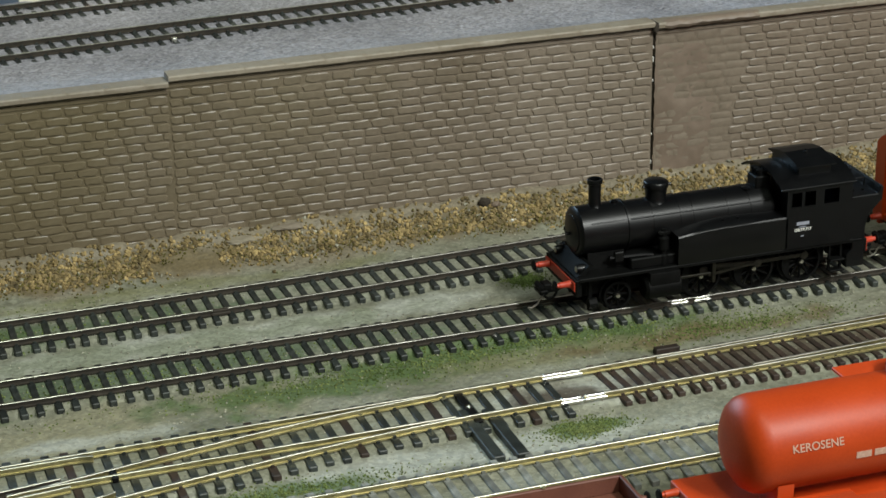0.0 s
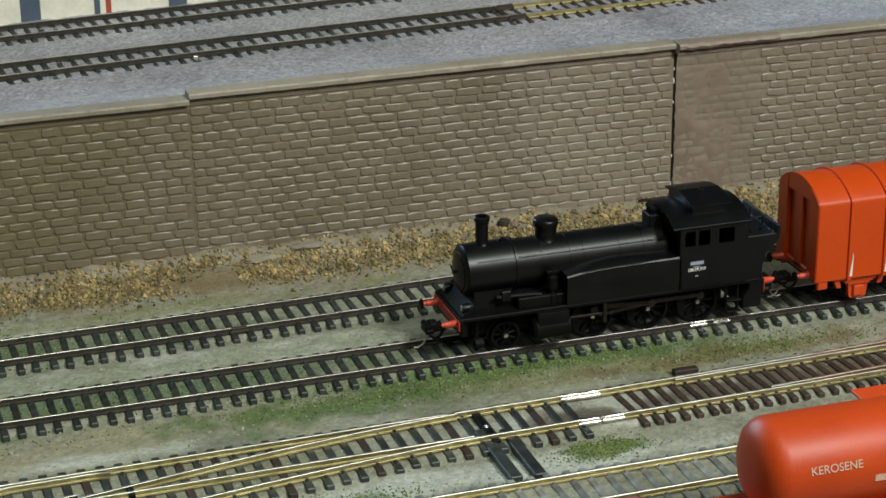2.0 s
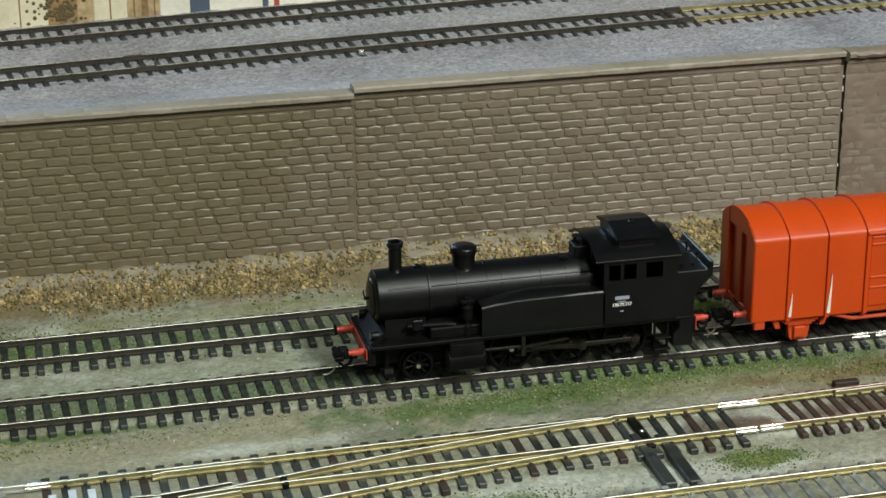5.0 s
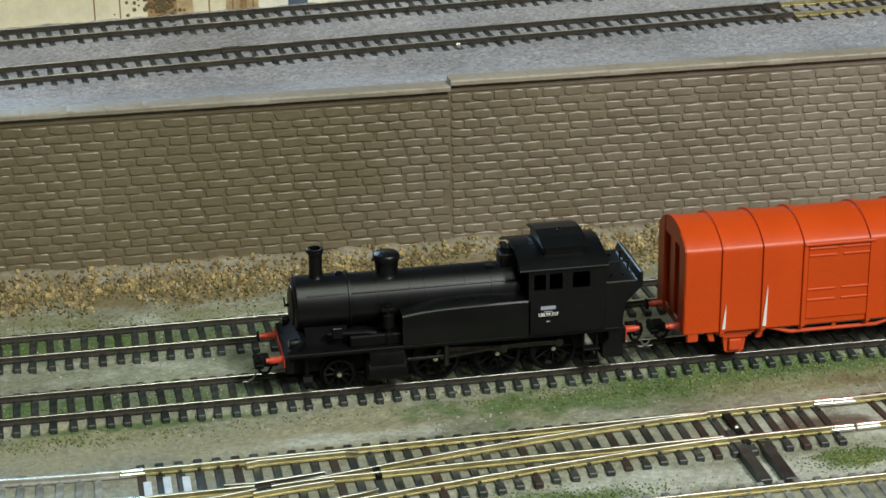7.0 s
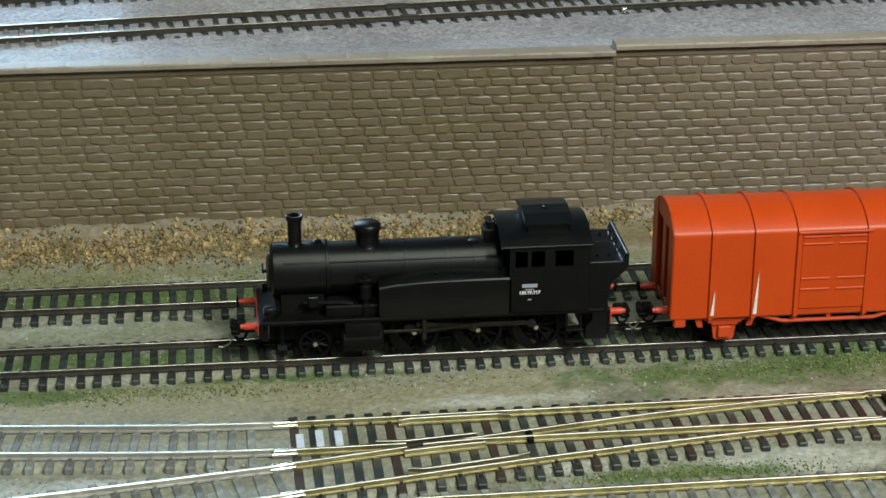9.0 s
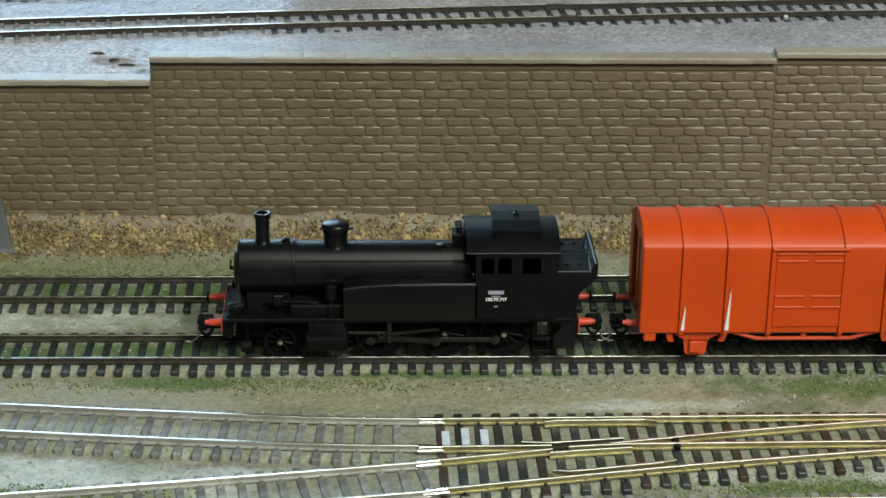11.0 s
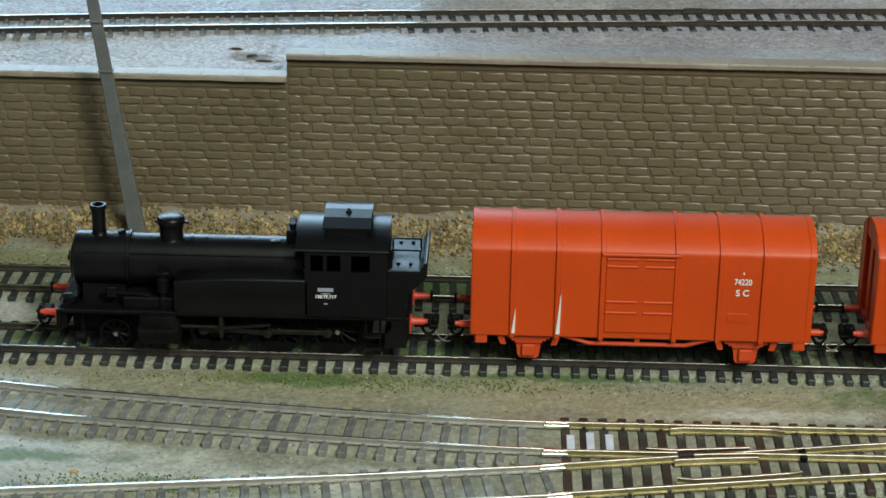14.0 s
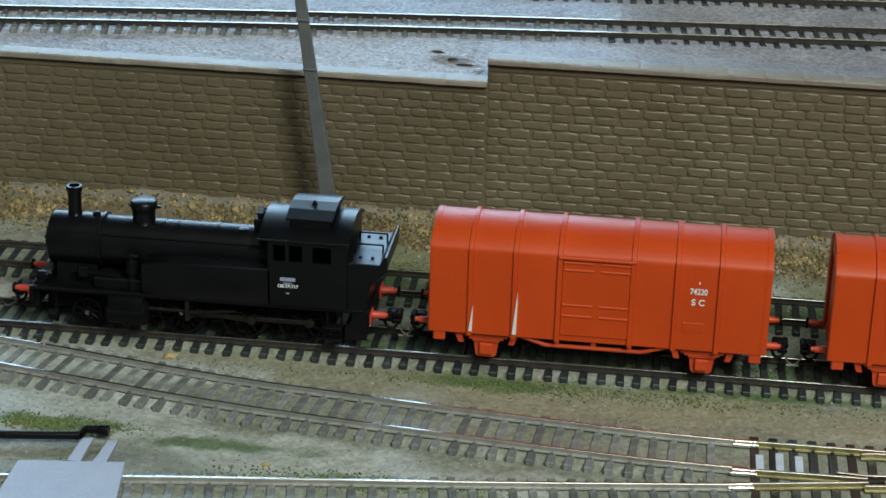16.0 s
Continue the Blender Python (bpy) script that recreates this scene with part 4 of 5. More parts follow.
def wheel(parent, x, y, r, spokes, name="wheel", weight=False):
    """A flanged wheel with rim, spokes and hub, turning about y."""
    d = -1 if y < 0 else 1
    w = root(name)
    w.parent = parent
    w.matrix_basis = pose(x * MM, y * MM, r * MM)
    bm = bmesh.new()
    lathe(bm, [(r - 0.9, -1.2), (r, -1.2), (r, 0.9), (r + 0.9, 1.1), (r + 0.9, 1.5), (r - 0.9, 1.6), (r - 0.9, -1.2)], (0, 0, 0), axis="y", seg=32)
    if d > 0:
        bmesh.ops.scale(bm, vec=(1, -1, 1), verts=bm.verts)
        bmesh.ops.reverse_faces(bm, faces=bm.faces)
    part("tyre", bm, M_BLACKMATT, w, smooth=True)
    bm = bmesh.new()
    for k in range(spokes):
        a = 2 * math.pi * k / spokes
        rod(bm, (0.8 * math.cos(a), 0, 0.8 * math.sin(a)), ((r - 0.7) * math.cos(a), 0, (r - 0.7) * math.sin(a)), 0.42, 5)
    lathe(bm, [(0, -1.3), (1.5, -1.3), (1.5, 1.3), (0, 1.3)], (0, 0, 0), axis="y", seg=14)
    if weight:
        prism(bm, [((r - 0.8) * math.cos(a), (r - 0.8) * math.sin(a)) for a in [2.2 + 0.15 * i for i in range(13)]], "y", -0.8, 0.6)
    part("spokes", bm, M_BLACKMATT, w)
    bm = bmesh.new()
    lathe(bm, [(0, -1.9), (0.75, -1.8), (0.85, -1.2), (0, -1.2)], (0, 0, 0), axis="y", seg=12)
    if d > 0:
        bmesh.ops.rotate(bm, matrix=Matrix.Rotation(math.pi, 3, "Z"), verts=bm.verts)
    part("axle_end", bm, M_BRIGHT, w, "bright turned axle end", smooth=True)
    return w


def arc(r, z0, a0, a1, n, ry=1.0):
    return [(r * math.sin(radians(a0 + (a1 - a0) * k / n)), z0 + ry * r * math.cos(radians(a0 + (a1 - a0) * k / n))) for k in range(n + 1)]


def pierced(bm, xs, zs, holes, y0, y1):
    """A sheet in the x-z plane with rectangular openings, as one connected mesh."""
    cells = [(i, j) for i in range(len(xs) - 1) for j in range(len(zs) - 1) if (i, j) not in holes]
    made = {}

    def v(i, j, y):
        if (i, j, y) not in made:
            made[i, j, y] = bm.verts.new((xs[i], y, zs[j]))
        return made[i, j, y]

    for i, j in cells:
        ring = ((i, j), (i + 1, j), (i + 1, j + 1), (i, j + 1))
        bm.faces.new([v(*c, y0) for c in ring])
        bm.faces.new([v(*c, y1) for c in reversed(ring)])
        for (a, b), near in (((0, 1), (i, j - 1)), ((1, 2), (i + 1, j)), ((2, 3), (i, j + 1)), ((3, 0), (i - 1, j))):
            if near not in cells:
                bm.faces.new((v(*ring[a], y0), v(*ring[a], y1), v(*ring[b], y1), v(*ring[b], y0)))
    bmesh.ops.recalc_face_normals(bm, faces=bm.faces)
    return bm


TURNING, RODS = [], []


def locomotive():
    """Black tank engine, front towards -x. Origin on the rails below the running number."""
    L = root("steam_locomotive", label="black model steam tank locomotive with red buffers", category="locomotive")
    BC, BR = 28.3, 8.6
    bm = bmesh.new()
    lathe(bm, [(0, -83.4), (6.2, -83.3), (8.2, -82.9), (9.0, -82.2), (9.15, -65.4), (9.5, -65.2), (9.5, -64.4), (8.6, -64.2)], (0, 0, BC), axis="x", seg=40)
    part("smokebox", bm, M_BLACK, L, smooth=True)
    bm = bmesh.new()
    lathe(bm, [(0, -84.4), (4.4, -84.3), (6.6, -83.6), (6.9, -83.0)], (0, 0, BC - 0.5), axis="x", seg=32)
    rod(bm, (-85.8, 0, BC - 0.5), (-84, 0, BC - 0.5), 0.6)
    rod(bm, (-85.5, 0, BC - 0.5), (-85.5, 2.4, BC + 1.2), 0.28)
    part("smokebox_door", bm, M_BLACK, L, smooth=True)
    bm = bmesh.new()
    lathe(bm, [(8.4, -64.6), (BR, -64.4), (BR, -8), (0, -8)], (0, 0, BC), axis="x", seg=40)
    part("boiler", bm, M_BLACK, L, smooth=True)
    for x in (-64.4, -55.0, -44.5, -39.5, -26.0, -17.0):
        bm = bmesh.new()
        lathe(bm, [(BR - 0.1, x - 0.5), (BR + 0.16, x - 0.45), (BR + 0.16, x + 0.45), (BR - 0.1, x + 0.5)], (0, 0, BC), axis="x", seg=40)
        part("boiler_band", bm, M_BLACK, L, smooth=True)
    bm = bmesh.new()
    rod(bm, (-79, -7.6, BC + 4.9), (-10, -7.4, BC + 4.9), 0.26, 6)
    rod(bm, (-79, 7.6, BC + 4.9), (-10, 7.4, BC + 4.9), 0.26, 6)
    part("handrail", bm, M_BLACK, L)
    bm = bmesh.new()
    lathe(bm, [(3.6, -0.9), (3.0, 0.1), (2.35, 1.0), (2.2, 2.0), (2.3, 8.7), (2.75, 9.0), (2.8, 10.4), (2.5, 10.6), (1.8, 10.5), (1.7, 4.0), (0, 3.8)], (-74.9, 0, BC + 8.2), seg=24)
    part("chimney", bm, M_BLACK, L, smooth=True)
    bm = bmesh.new()
    lathe(bm, [(5.2, -1.4), (4.2, 0.0), (3.75, 1.4), (3.9, 3.6), (4.15, 5.0), (4.5, 5.5), (4.55, 6.6), (4.3, 7.3), (3.9, 7.6), (0, 7.8)], (-51.4, 0, BC + 7.6), seg=28)
    rod(bm, (-56.4, 0, BC + 13.2), (-45.6, 0, BC + 13.2), 0.5, 6)
    part("dome", bm, M_BLACK, L, smooth=True)
    bm = bmesh.new()
    lathe(bm, [(0.9, 0), (1.4, 0.2), (1.4, 0.8), (0.7, 1.2), (0, 1.3)], (-67.5, 0, BC + 8.8), seg=14)
    part("boiler_valve", bm, M_BLACK, L, smooth=True)
    bm = bmesh.new()
    lathe(bm, [(1.0, 0), (1.7, 0.2), (1.7, 0.6), (0.8, 0.8), (0, 0.9)], (-17.0, -2.4, BC + 8.1), seg=14)
    part("boiler_valve", bm, M_BLACK, L, smooth=True)
    # safety valves in front of the cab
    bm = bmesh.new()
    box(bm, -13.6, -7.6, -3.4, 3.4, BC + 7, BC + 12.4, 0.4, 1)
    for y in (-2.2, 0, 2.2):
        lathe(bm, [(0.8, 0), (0.8, 1.6), (1.2, 1.8), (1.2, 2.5), (0, 2.6)], (-11.6, y, BC + 12.2), seg=10)
        lathe(bm, [(0.5, 0), (0.5, 1.2), (0.9, 1.4), (0.9, 2.0), (0, 2.1)], (-9.2, y, BC + 12.2), seg=10)
    part("safety_valve", bm, M_BLACKMATT, L)
    # running plate and frames
    bm = bmesh.new()
    box(bm, -86.5, 25.0, -14.6, 14.6, 14.6, 15.9, 0.25, 1)
    part("running_plate", bm, M_BLACKMATT, L)
    bm = bmesh.new()
    box(bm, -84, 14.4, -5.8, 5.8, 5.6, 15, 0.3, 1)
    part("frame", bm, M_BLACKMATT, L)
    bm = bmesh.new()
    prism(bm, [(-86.6, 8.5), (-84.6, 8.5), (-84.6, 14.8), (-80.5, 19.8), (-82.0, 19.8), (-86.6, 15.9)], "y", -12.5, 12.5)
    part("front_apron", bm, M_BLACKMATT, L)
    for x, d in ((-88.0, -1), (27.4, 1)):
        bm = bmesh.new()
        box(bm, min(x - 0.4 * d, x - 1.8 * d), max(x - 0.4 * d, x - 1.8 * d), -14.4, 14.4, 9.6, 15.6, 0.3, 1)
        part("beam", bm, M_BLACKMATT, L)
        bm = bmesh.new()
        for y in ((-10.9, 10.9) if d > 0 else (0,)):
            wide = 2.9 if d > 0 else 13.8
            box(bm, min(x, x - 0.4 * d), max(x, x - 0.4 * d), y - wide, y + wide, 10.4 if d > 0 else 11.4, 14.6)
        part("buffer_beam", bm, M_RED, L, "red buffer beam")
        for y in (-10.2, 10.2):
            buffer(L, x, y, 13.0, d, M_RED)
        coupler(L, x + d * 0.5, d)
    for y in (-9.8, 9.8):
        bm = bmesh.new()
        lathe(bm, [(0, -1.6), (1.5, -1.5), (1.7, -0.6), (1.7, 1.6), (0, 1.8)], (-84.2, y, 18.0), axis="x", seg=16)
        ob = part("headlamp", bm, M_BLACK, L, smooth=True)
        bm = bmesh.new()
        lathe(bm, [(0, -0.35), (1.0, -0.2), (1.2, 0.1)], (-85.7, y, 18.0), axis="x", seg=14)
        part("lens", bm, M_BRIGHT, ob, smooth=True)
    # smokebox saddle
    bm = bmesh.new()
    prism(bm, [(-7.5, 14), (7.5, 14), (6.0, 24), (-6.0, 24)], "x", -80, -66)
    part("saddle", bm, M_BLACKMATT, L)
    # added block that hides the running plate's bright reflection of the window
    bm = bmesh.new()
    box(bm, -66, -48.6, -12.6, 12.6, 15.9, 19.8, 0.4, 1)
    part("dark_infill", bm, M_BLACKMATT, L)
    for s in (-1, 1):
        # side tank with sloping front end
        bm = bmesh.new()
        rings = []
        for x, edge, crown in ((-48.8, 26.6, 26.8), (-44, 27.3, 27.8), (-38, 27.9, 28.9), (-31, 28.2, 29.6), (-22, 28.3, 29.6), (-13, 28.3, 29.2), (-6.0, 28.3, 29.0)):
            rings.append([bm.verts.new((x, s * y, z)) for y, z in ((7.2, 16.0), (14.6, 16.0), (14.9, 16.4), (14.9, edge - 0.5), (14.5, edge), (9.6, crown), (7.2, crown))])
        for p, q in zip(rings, rings[1:]):
            for i in range(7):
                bm.faces.new((p[i], p[(i + 1) % 7], q[(i + 1) % 7], q[i]))
        bm.faces.new(rings[0][::-1])
        bm.faces.new(rings[-1])
        bmesh.ops.recalc_face_normals(bm, faces=bm.faces)
        part("side_tank", bm, M_BLACK, L, smooth=True)
        bm = bmesh.new()
        for x in (-30, -24):
            lathe(bm, [(0, 0), (0.7, 0), (0.7, 0.6), (0, 0.8)], (x, s * 11, 29.0), seg=10)
        part("tank_lid", bm, M_BLACK, L)
        # air pump and pipes
        bm = bmesh.new()
        lathe(bm, [(0, 0), (1.9, 0), (1.9, 3.5), (1.2, 4.0), (1.2, 5.4), (2.0, 5.8), (2.0, 10.0), (1.0, 10.6), (1.0, 13.2), (0, 13.4)], (-53.0, s * 11.2, 16), seg=16)
        box(bm, -55.4, -50.6, min(s * 10.6, s * 12.2), max(s * 10.6, s * 12.2), 27.2, 28.6, 0.3, 1)
        part("air_pump", bm, M_BLACKMATT, L, smooth=True)
        bm = bmesh.new()
        pipe(bm, [(-73, s * 9.8, 20.4), (-60, s * 11, 20.4), (-57, s * 11.2, 20.0), (-55.5, s * 11.4, 17.5)], 0.75, 8)
        box(bm, -71.5, -68.0, min(s * 9.3, s * 11), max(s * 9.3, s * 11), 18.8, 22.6, 0.3, 1)
        part("steam_pipe", bm, M_BLACK, L)
        # cylinder block
        bm = bmesh.new()
        lathe(bm, [(0, -61.5), (3.4, -61.3), (4.4, -60.4), (4.4, -48.2), (3.4, -47.4), (0, -47.2)], (0, s * 12.6, 8.6), axis="x", seg=24)
        box(bm, -60.2, -48.4, min(s * 9, s * 16.6), max(s * 9, s * 16.6), 8.4, 15.0, 0.5, 2)
        part("cylinder", bm, M_BLACKMATT, L, smooth=True)
        bm = bmesh.new()
        box(bm, -47.4, -34, min(s * 12.2, s * 13.2), max(s * 12.2, s * 13.2), 9.8, 10.7, 0.15, 1)
        box(bm, -34.8, -33.4, min(s * 8, s * 14), max(s * 8, s * 14), 7.0, 15, 0.2, 1)
        part("slide_bar", bm, M_RODS, L)
        bm = bmesh.new()
        prism(bm, [(-36, 9.3), (-18, 11.2), (-18, 12.0), (-36, 10.2)], "y", min(s * 12.6, s * 13.3), max(s * 12.6, s * 13.3))
        part("valve_rod", bm, M_RODS, L)
        # cab step
        bm = bmesh.new()
        for z in (4.2, 8.4):
            box(bm, 12.2, 18.0, min(s * 11.5, s * 15), max(s * 11.5, s * 15), z, z + 0.7, 0.15, 1)
        box(bm, 12.4, 13.2, min(s * 12, s * 12.8), max(s * 12, s * 12.8), 4.2, 15)
        box(bm, 17.0, 17.8, min(s * 12, s * 12.8), max(s * 12, s * 12.8), 4.2, 15)
        part("cab_step", bm, M_BLACKMATT, L)
        # leading wheel guard iron
        bm = bmesh.new()
        box(bm, -80.8, -79.4, min(s * 8.2, s * 9.6), max(s * 8.2, s * 9.6), 1.2, 14.6, 0.2, 1)
        lathe(bm, [(0, -1.8), (1.9, -1.5), (1.9, 1.5), (0, 1.8)], (-80.2, s * 11.4, 5.0), axis="x", seg=14)
        part("guard_iron", bm, M_BLACKMATT, L)
        # cab side with two window openings
        bm = bmesh.new()
        pierced(bm, (-6.6, -4.8, -0.8, 0.4, 4.8, 8.2, 14.2, 19.6), (15.9, 31.6, 37.2, 39.2), ((1, 1), (3, 1), (5, 1)), min(s * 14.0, s * 14.9), max(s * 14.0, s * 14.9))
        part("cab_side", bm, M_BLACK, L)
    for x in (-6.6, 18.7):
        bm = bmesh.new()
        prism(bm, [(-14, 15.9), (14, 15.9), *arc(29.4, 13.6, 28.4, -28.4, 16)], "x", x, x + 0.9)
        part("cab_end", bm, M_BLACK, L)
    outer, inner = arc(30.2, 13.6, 31.6, -31.6, 20), arc(29.4, 13.6, -31.6, 31.6, 20)
    bm = bmesh.new()
    prism(bm, outer + inner, "x", -9.6, 20.2)
    part("cab_roof", bm, M_BLACK, L, smooth=True)
    for s in (-1, 1):
        bm = bmesh.new()
        box(bm, -9.8, 20.4, min(s * 15.4, s * 16.1), max(s * 15.4, s * 16.1), 38.7, 39.4, 0.2, 1)
        part("rain_strip", bm, M_BLACK, L)
    bm = bmesh.new()
    box(bm, -0.4, 13.2, -10.2, 10.2, 39.6, 45.4, 0.3, 1)
    prism(bm, [(-11.6, 44.8), (0, 45.5), (11.6, 44.8), (11.6, 45.4), (6, 46.9), (0, 47.6), (-6, 46.9), (-11.6, 45.4)], "x", -1.2, 14.2)
    lathe(bm, [(1.0, 0), (1.0, 0.5), (0.4, 0.9), (0.4, 1.4), (0, 1.5)], (6.6, -2.2, 47.2), seg=10)
    part("roof_vent", bm, M_BLACK, L)
    # bunker with sloping rear flare
    bm = bmesh.new()
    prism(bm, [(19.5, 15.9), (19.5, 32.4), (30.4, 32.4), (31.6, 35.2), (32.6, 35.2), (32.4, 30.0), (27.0, 24.6), (26.0, 20.0), (26.0, 5.0), (18.8, 5.0), (18.8, 9.6), (21.0, 12.0), (21.0, 15.9)], "y", -14.4, 14.4)
    bmesh.ops.bevel(bm, geom=bm.edges[:], offset=0.3, segments=1, affect="EDGES")
    part("bunker", bm, M_BLACK, L)
    bm = bmesh.new()
    pipe(bm, [(20.6, -5, 32), (20.6, -5, 35.6), (29.8, -5, 35.6), (29.8, -5, 32)], 0.3, 6)
    pipe(bm, [(20.6, 5, 32), (20.6, 5, 35.6), (29.8, 5, 35.6), (29.8, 5, 32)], 0.3, 6)
    for x, y in ((23, -9), (27, -9), (23, 9), (27, 9)):
        lathe(bm, [(0.6, 0), (0.6, 0.5), (0, 0.6)], (x, y, 32.4), seg=8)
    part("bunker_rail", bm, M_BLACKMATT, L)
    # wheels and rods
    for s in (-1, 1):
        TURNING.append((wheel(L, -69.4, s * 7.9, 5.3, 9), -69.4, s * 7.9, 5.3, 0))
        for x in (-37.0, -16.0, 3.3):
            TURNING.append((wheel(L, x, s * 7.9, 7.9, 12, "driving_wheel", True), x, s * 7.9, 7.9, 90 if s > 0 else 0))
        bm = bmesh.new()
        box(bm, -38.6, 4.9, -0.5, 0.5, -0.8, 0.8, 0.2, 1)
        for x in (-37.0, -16.0, 3.3):
            lathe(bm, [(0, -0.9), (1.5, -0.8), (1.5, 0.8), (0, 0.9)], (x, 0, 0), axis="y", seg=14)
        RODS.append((part("coupling_rod", bm, M_RODS, L, "oily brass-grey coupling rod"), 0.0, s * 10.6, 7.9, 90 if s > 0 else 0))
        bm = bmesh.new()
        prism(bm, [(-34.5, 0.9), (-16, -0.9), (-16, 0.9), (-34.5, 2.4)], "y", -0.4, 0.4)
        lathe(bm, [(0, -0.7), (1.5, -0.6), (1.5, 0.6), (0, 0.7)], (-16, 0, 0), axis="y", seg=14)
        RODS.append((part("connecting_rod", bm, M_RODS, L, "oily brass-grey connecting rod"), 0.0, s * 11.8, 7.9, 90 if s > 0 else 0))
    # running number and plate on the cab sides
    for s in (-1, 1):
        turn = (90, 0, 0) if s < 0 else (90, 0, 180)
        lettering("number", "130.TB.717", 1.5, M_WHITE, L, pose(0, s * 15.0 * MM, 22.4 * MM, *turn), "white painted running number")
        bm = bmesh.new()
        box(bm, -2.5, 2.5, min(s * 14.9, s * 15.05), max(s * 14.9, s * 15.05), 24.7, 25.9)
        box(bm, -1.4, 1.4, min(s * 14.9, s * 15.02), max(s * 14.9, s * 15.02), 23.8, 24.1)
        box(bm, -0.6, 0.6, min(s * 14.9, s * 15.02), max(s * 14.9, s * 15.02), 20.2, 20.6)
        part("name_plate", bm, M_PLATE, L, "pale unreadable maker's plate")
    return L


def van_section(half, z0, eave, top, n=14):
    """Outline of the van body: upright sides, rounded shoulders, flat-arched roof."""
    r = 2.4
    side = [(half - r + r * math.cos(a), eave - 1.6 + r * math.sin(a)) for a in (0, 0.3, 0.6, 0.9)]
    y1, z1 = side[-1]
    drop = top - z1
    R = (y1 * y1 + drop * drop) / (2 * drop)
    w = math.asin(y1 / R)
    roof = [(R * math.sin(w - 2 * w * k / n), top - R + R * math.cos(w - 2 * w * k / n)) for k in range(1, n)]
    return [(-half, z0), (half, z0), *side, *roof, *[(-u, v) for u, v in reversed(side)]]


def covered_van(scratched):
    """Orange covered van, origin at its leading end on the rails."""
    v = root("goods_van", label="orange plastic covered goods van with raised ribs" + (" and white scratches" if scratched else ""), category="goods wagon", group="goods vans")
    LEN = 108.5
    sec = van_section(15.6, 11.4, 41.6, 47.3)
    bm = bmesh.new()
    prism(bm, sec, "x", 1.2, LEN - 1.2)
    part("body", bm, M_ORANGE, v, smooth=True)
    # end walls: broad corner posts and a header round two sunken panels with a post between
    out = van_section(15.75, 11.2, 41.75, 47.6)
    crown = sorted(p for p in out[2:] if abs(p[0]) < 15)

    def roof_at(y):
        return float(np.interp(y, [p[0] for p in crown], [p[1] for p in crown]))

    for x0, x1 in ((-0.3, 1.9), (LEN - 1.9, LEN + 0.3)):
        for s in (-1, 1):
            ring = [(s * 8.6, 11.2), (s * 15.75, 11.2), *[(s * u, w) for u, w in out[2:] if u > 8.7], (s * 8.6, roof_at(8.6))]
            bm = bmesh.new()
            prism(bm, ring, "x", x0, x1)
            bmesh.ops.bevel(bm, geom=bm.edges[:], offset=0.3, segments=2, affect="EDGES")
            part("corner_post", bm, M_ORANGE, v, smooth=True)
        bm = bmesh.new()
        prism(bm, [(-8.6, 40.4), (8.6, 40.4), (8.6, roof_at(8.6)), *[p for p in reversed(crown) if abs(p[0]) < 8.5], (-8.6, roof_at(8.6))], "x", x0 + 0.25, x1)
        part("end_header", bm, M_ORANGE, v)
        bm = bmesh.new()
        box(bm, x0 + 0.5, x1 - 0.1, -2.4, 2.4, 12, 40.6, 0.3, 1)
        box(bm, x0 + 0.5, x1 - 0.1, -8.8, 8.8, 11.4, 14.0, 0.3, 1)
        part("end_post", bm, M_ORANGE, v)
    for x in (13.1, 27.4, 41.6, 65.0, 79.0, 92.8):
        out, inn = van_section(16.4, 11.0, 41.9, 48.0), van_section(15.3, 11.4, 41.5, 47.0)
        bm = bmesh.new()
        rings = [[bm.verts.new((xx, u, w)) for u, w in ring] for xx, ring in ((x - 0.95, inn), (x - 0.7, out), (x + 0.7, out), (x + 0.95, inn))]
        n = len(out)
        for r0, r1 in zip(rings, rings[1:]):
            for k in range(1, n):
                bm.faces.new((r0[k], r0[(k + 1) % n], r1[(k + 1) % n], r1[k]))
        bmesh.ops.recalc_face_normals(bm, faces=bm.faces)
        part("rib", bm, M_ORANGE, v, smooth=True)
    if scratched:
        for x, h, w in ((13.5, 9.0, 1.2), (27.8, 15.0, 1.4)):
            bm = bmesh.new()
            prism(bm, [(x - w * 0.5, 12.6), (x + w * 0.4, 12.6), (x + w * 0.5, 12.6 + h * 0.7), (x + w * 0.45, 12.6 + h)], "y", -16.72, -15.4)
            part("scratch", bm, M_WHITE, v, "white bare plastic where paint is worn")
    for s in (-1, 1):
        y0, y1 = sorted((s * 15.4, s * 16.1))
        bm = bmesh.new()
        box(bm, 42.4, 64.3, y0, y1, 13.4, 39.6, 0.3, 1)
        ob = part("sliding_door", bm, M_ORANGE, v)
        for z in (38.9, 36.4, 24.2, 20.4):
            for xa, xb in ((42.6, 52.6), (54.6, 64.2)):
                bm = bmesh.new()
                box(bm, xa, xb, min(s * 15.9, s * 16.4), max(s * 15.9, s * 16.4), z - 0.4, z + 0.4, 0.2, 1)
                part("door_bar", bm, M_ORANGE, ob)
        bm = bmesh.new()
        box(bm, 41, 66, min(s * 15.6, s * 16.8), max(s * 15.6, s * 16.8), 40.0, 41.0, 0.25, 1)
        part("door_runner", bm, M_ORANGE, v)
        bm = bmesh.new()
        box(bm, 81.6, 88.2, min(s * 15.5, s * 15.75), max(s * 15.5, s * 15.75), 17.6, 21.0, 0.1, 1)
        part("label_holder", bm, M_ORANGE, v)
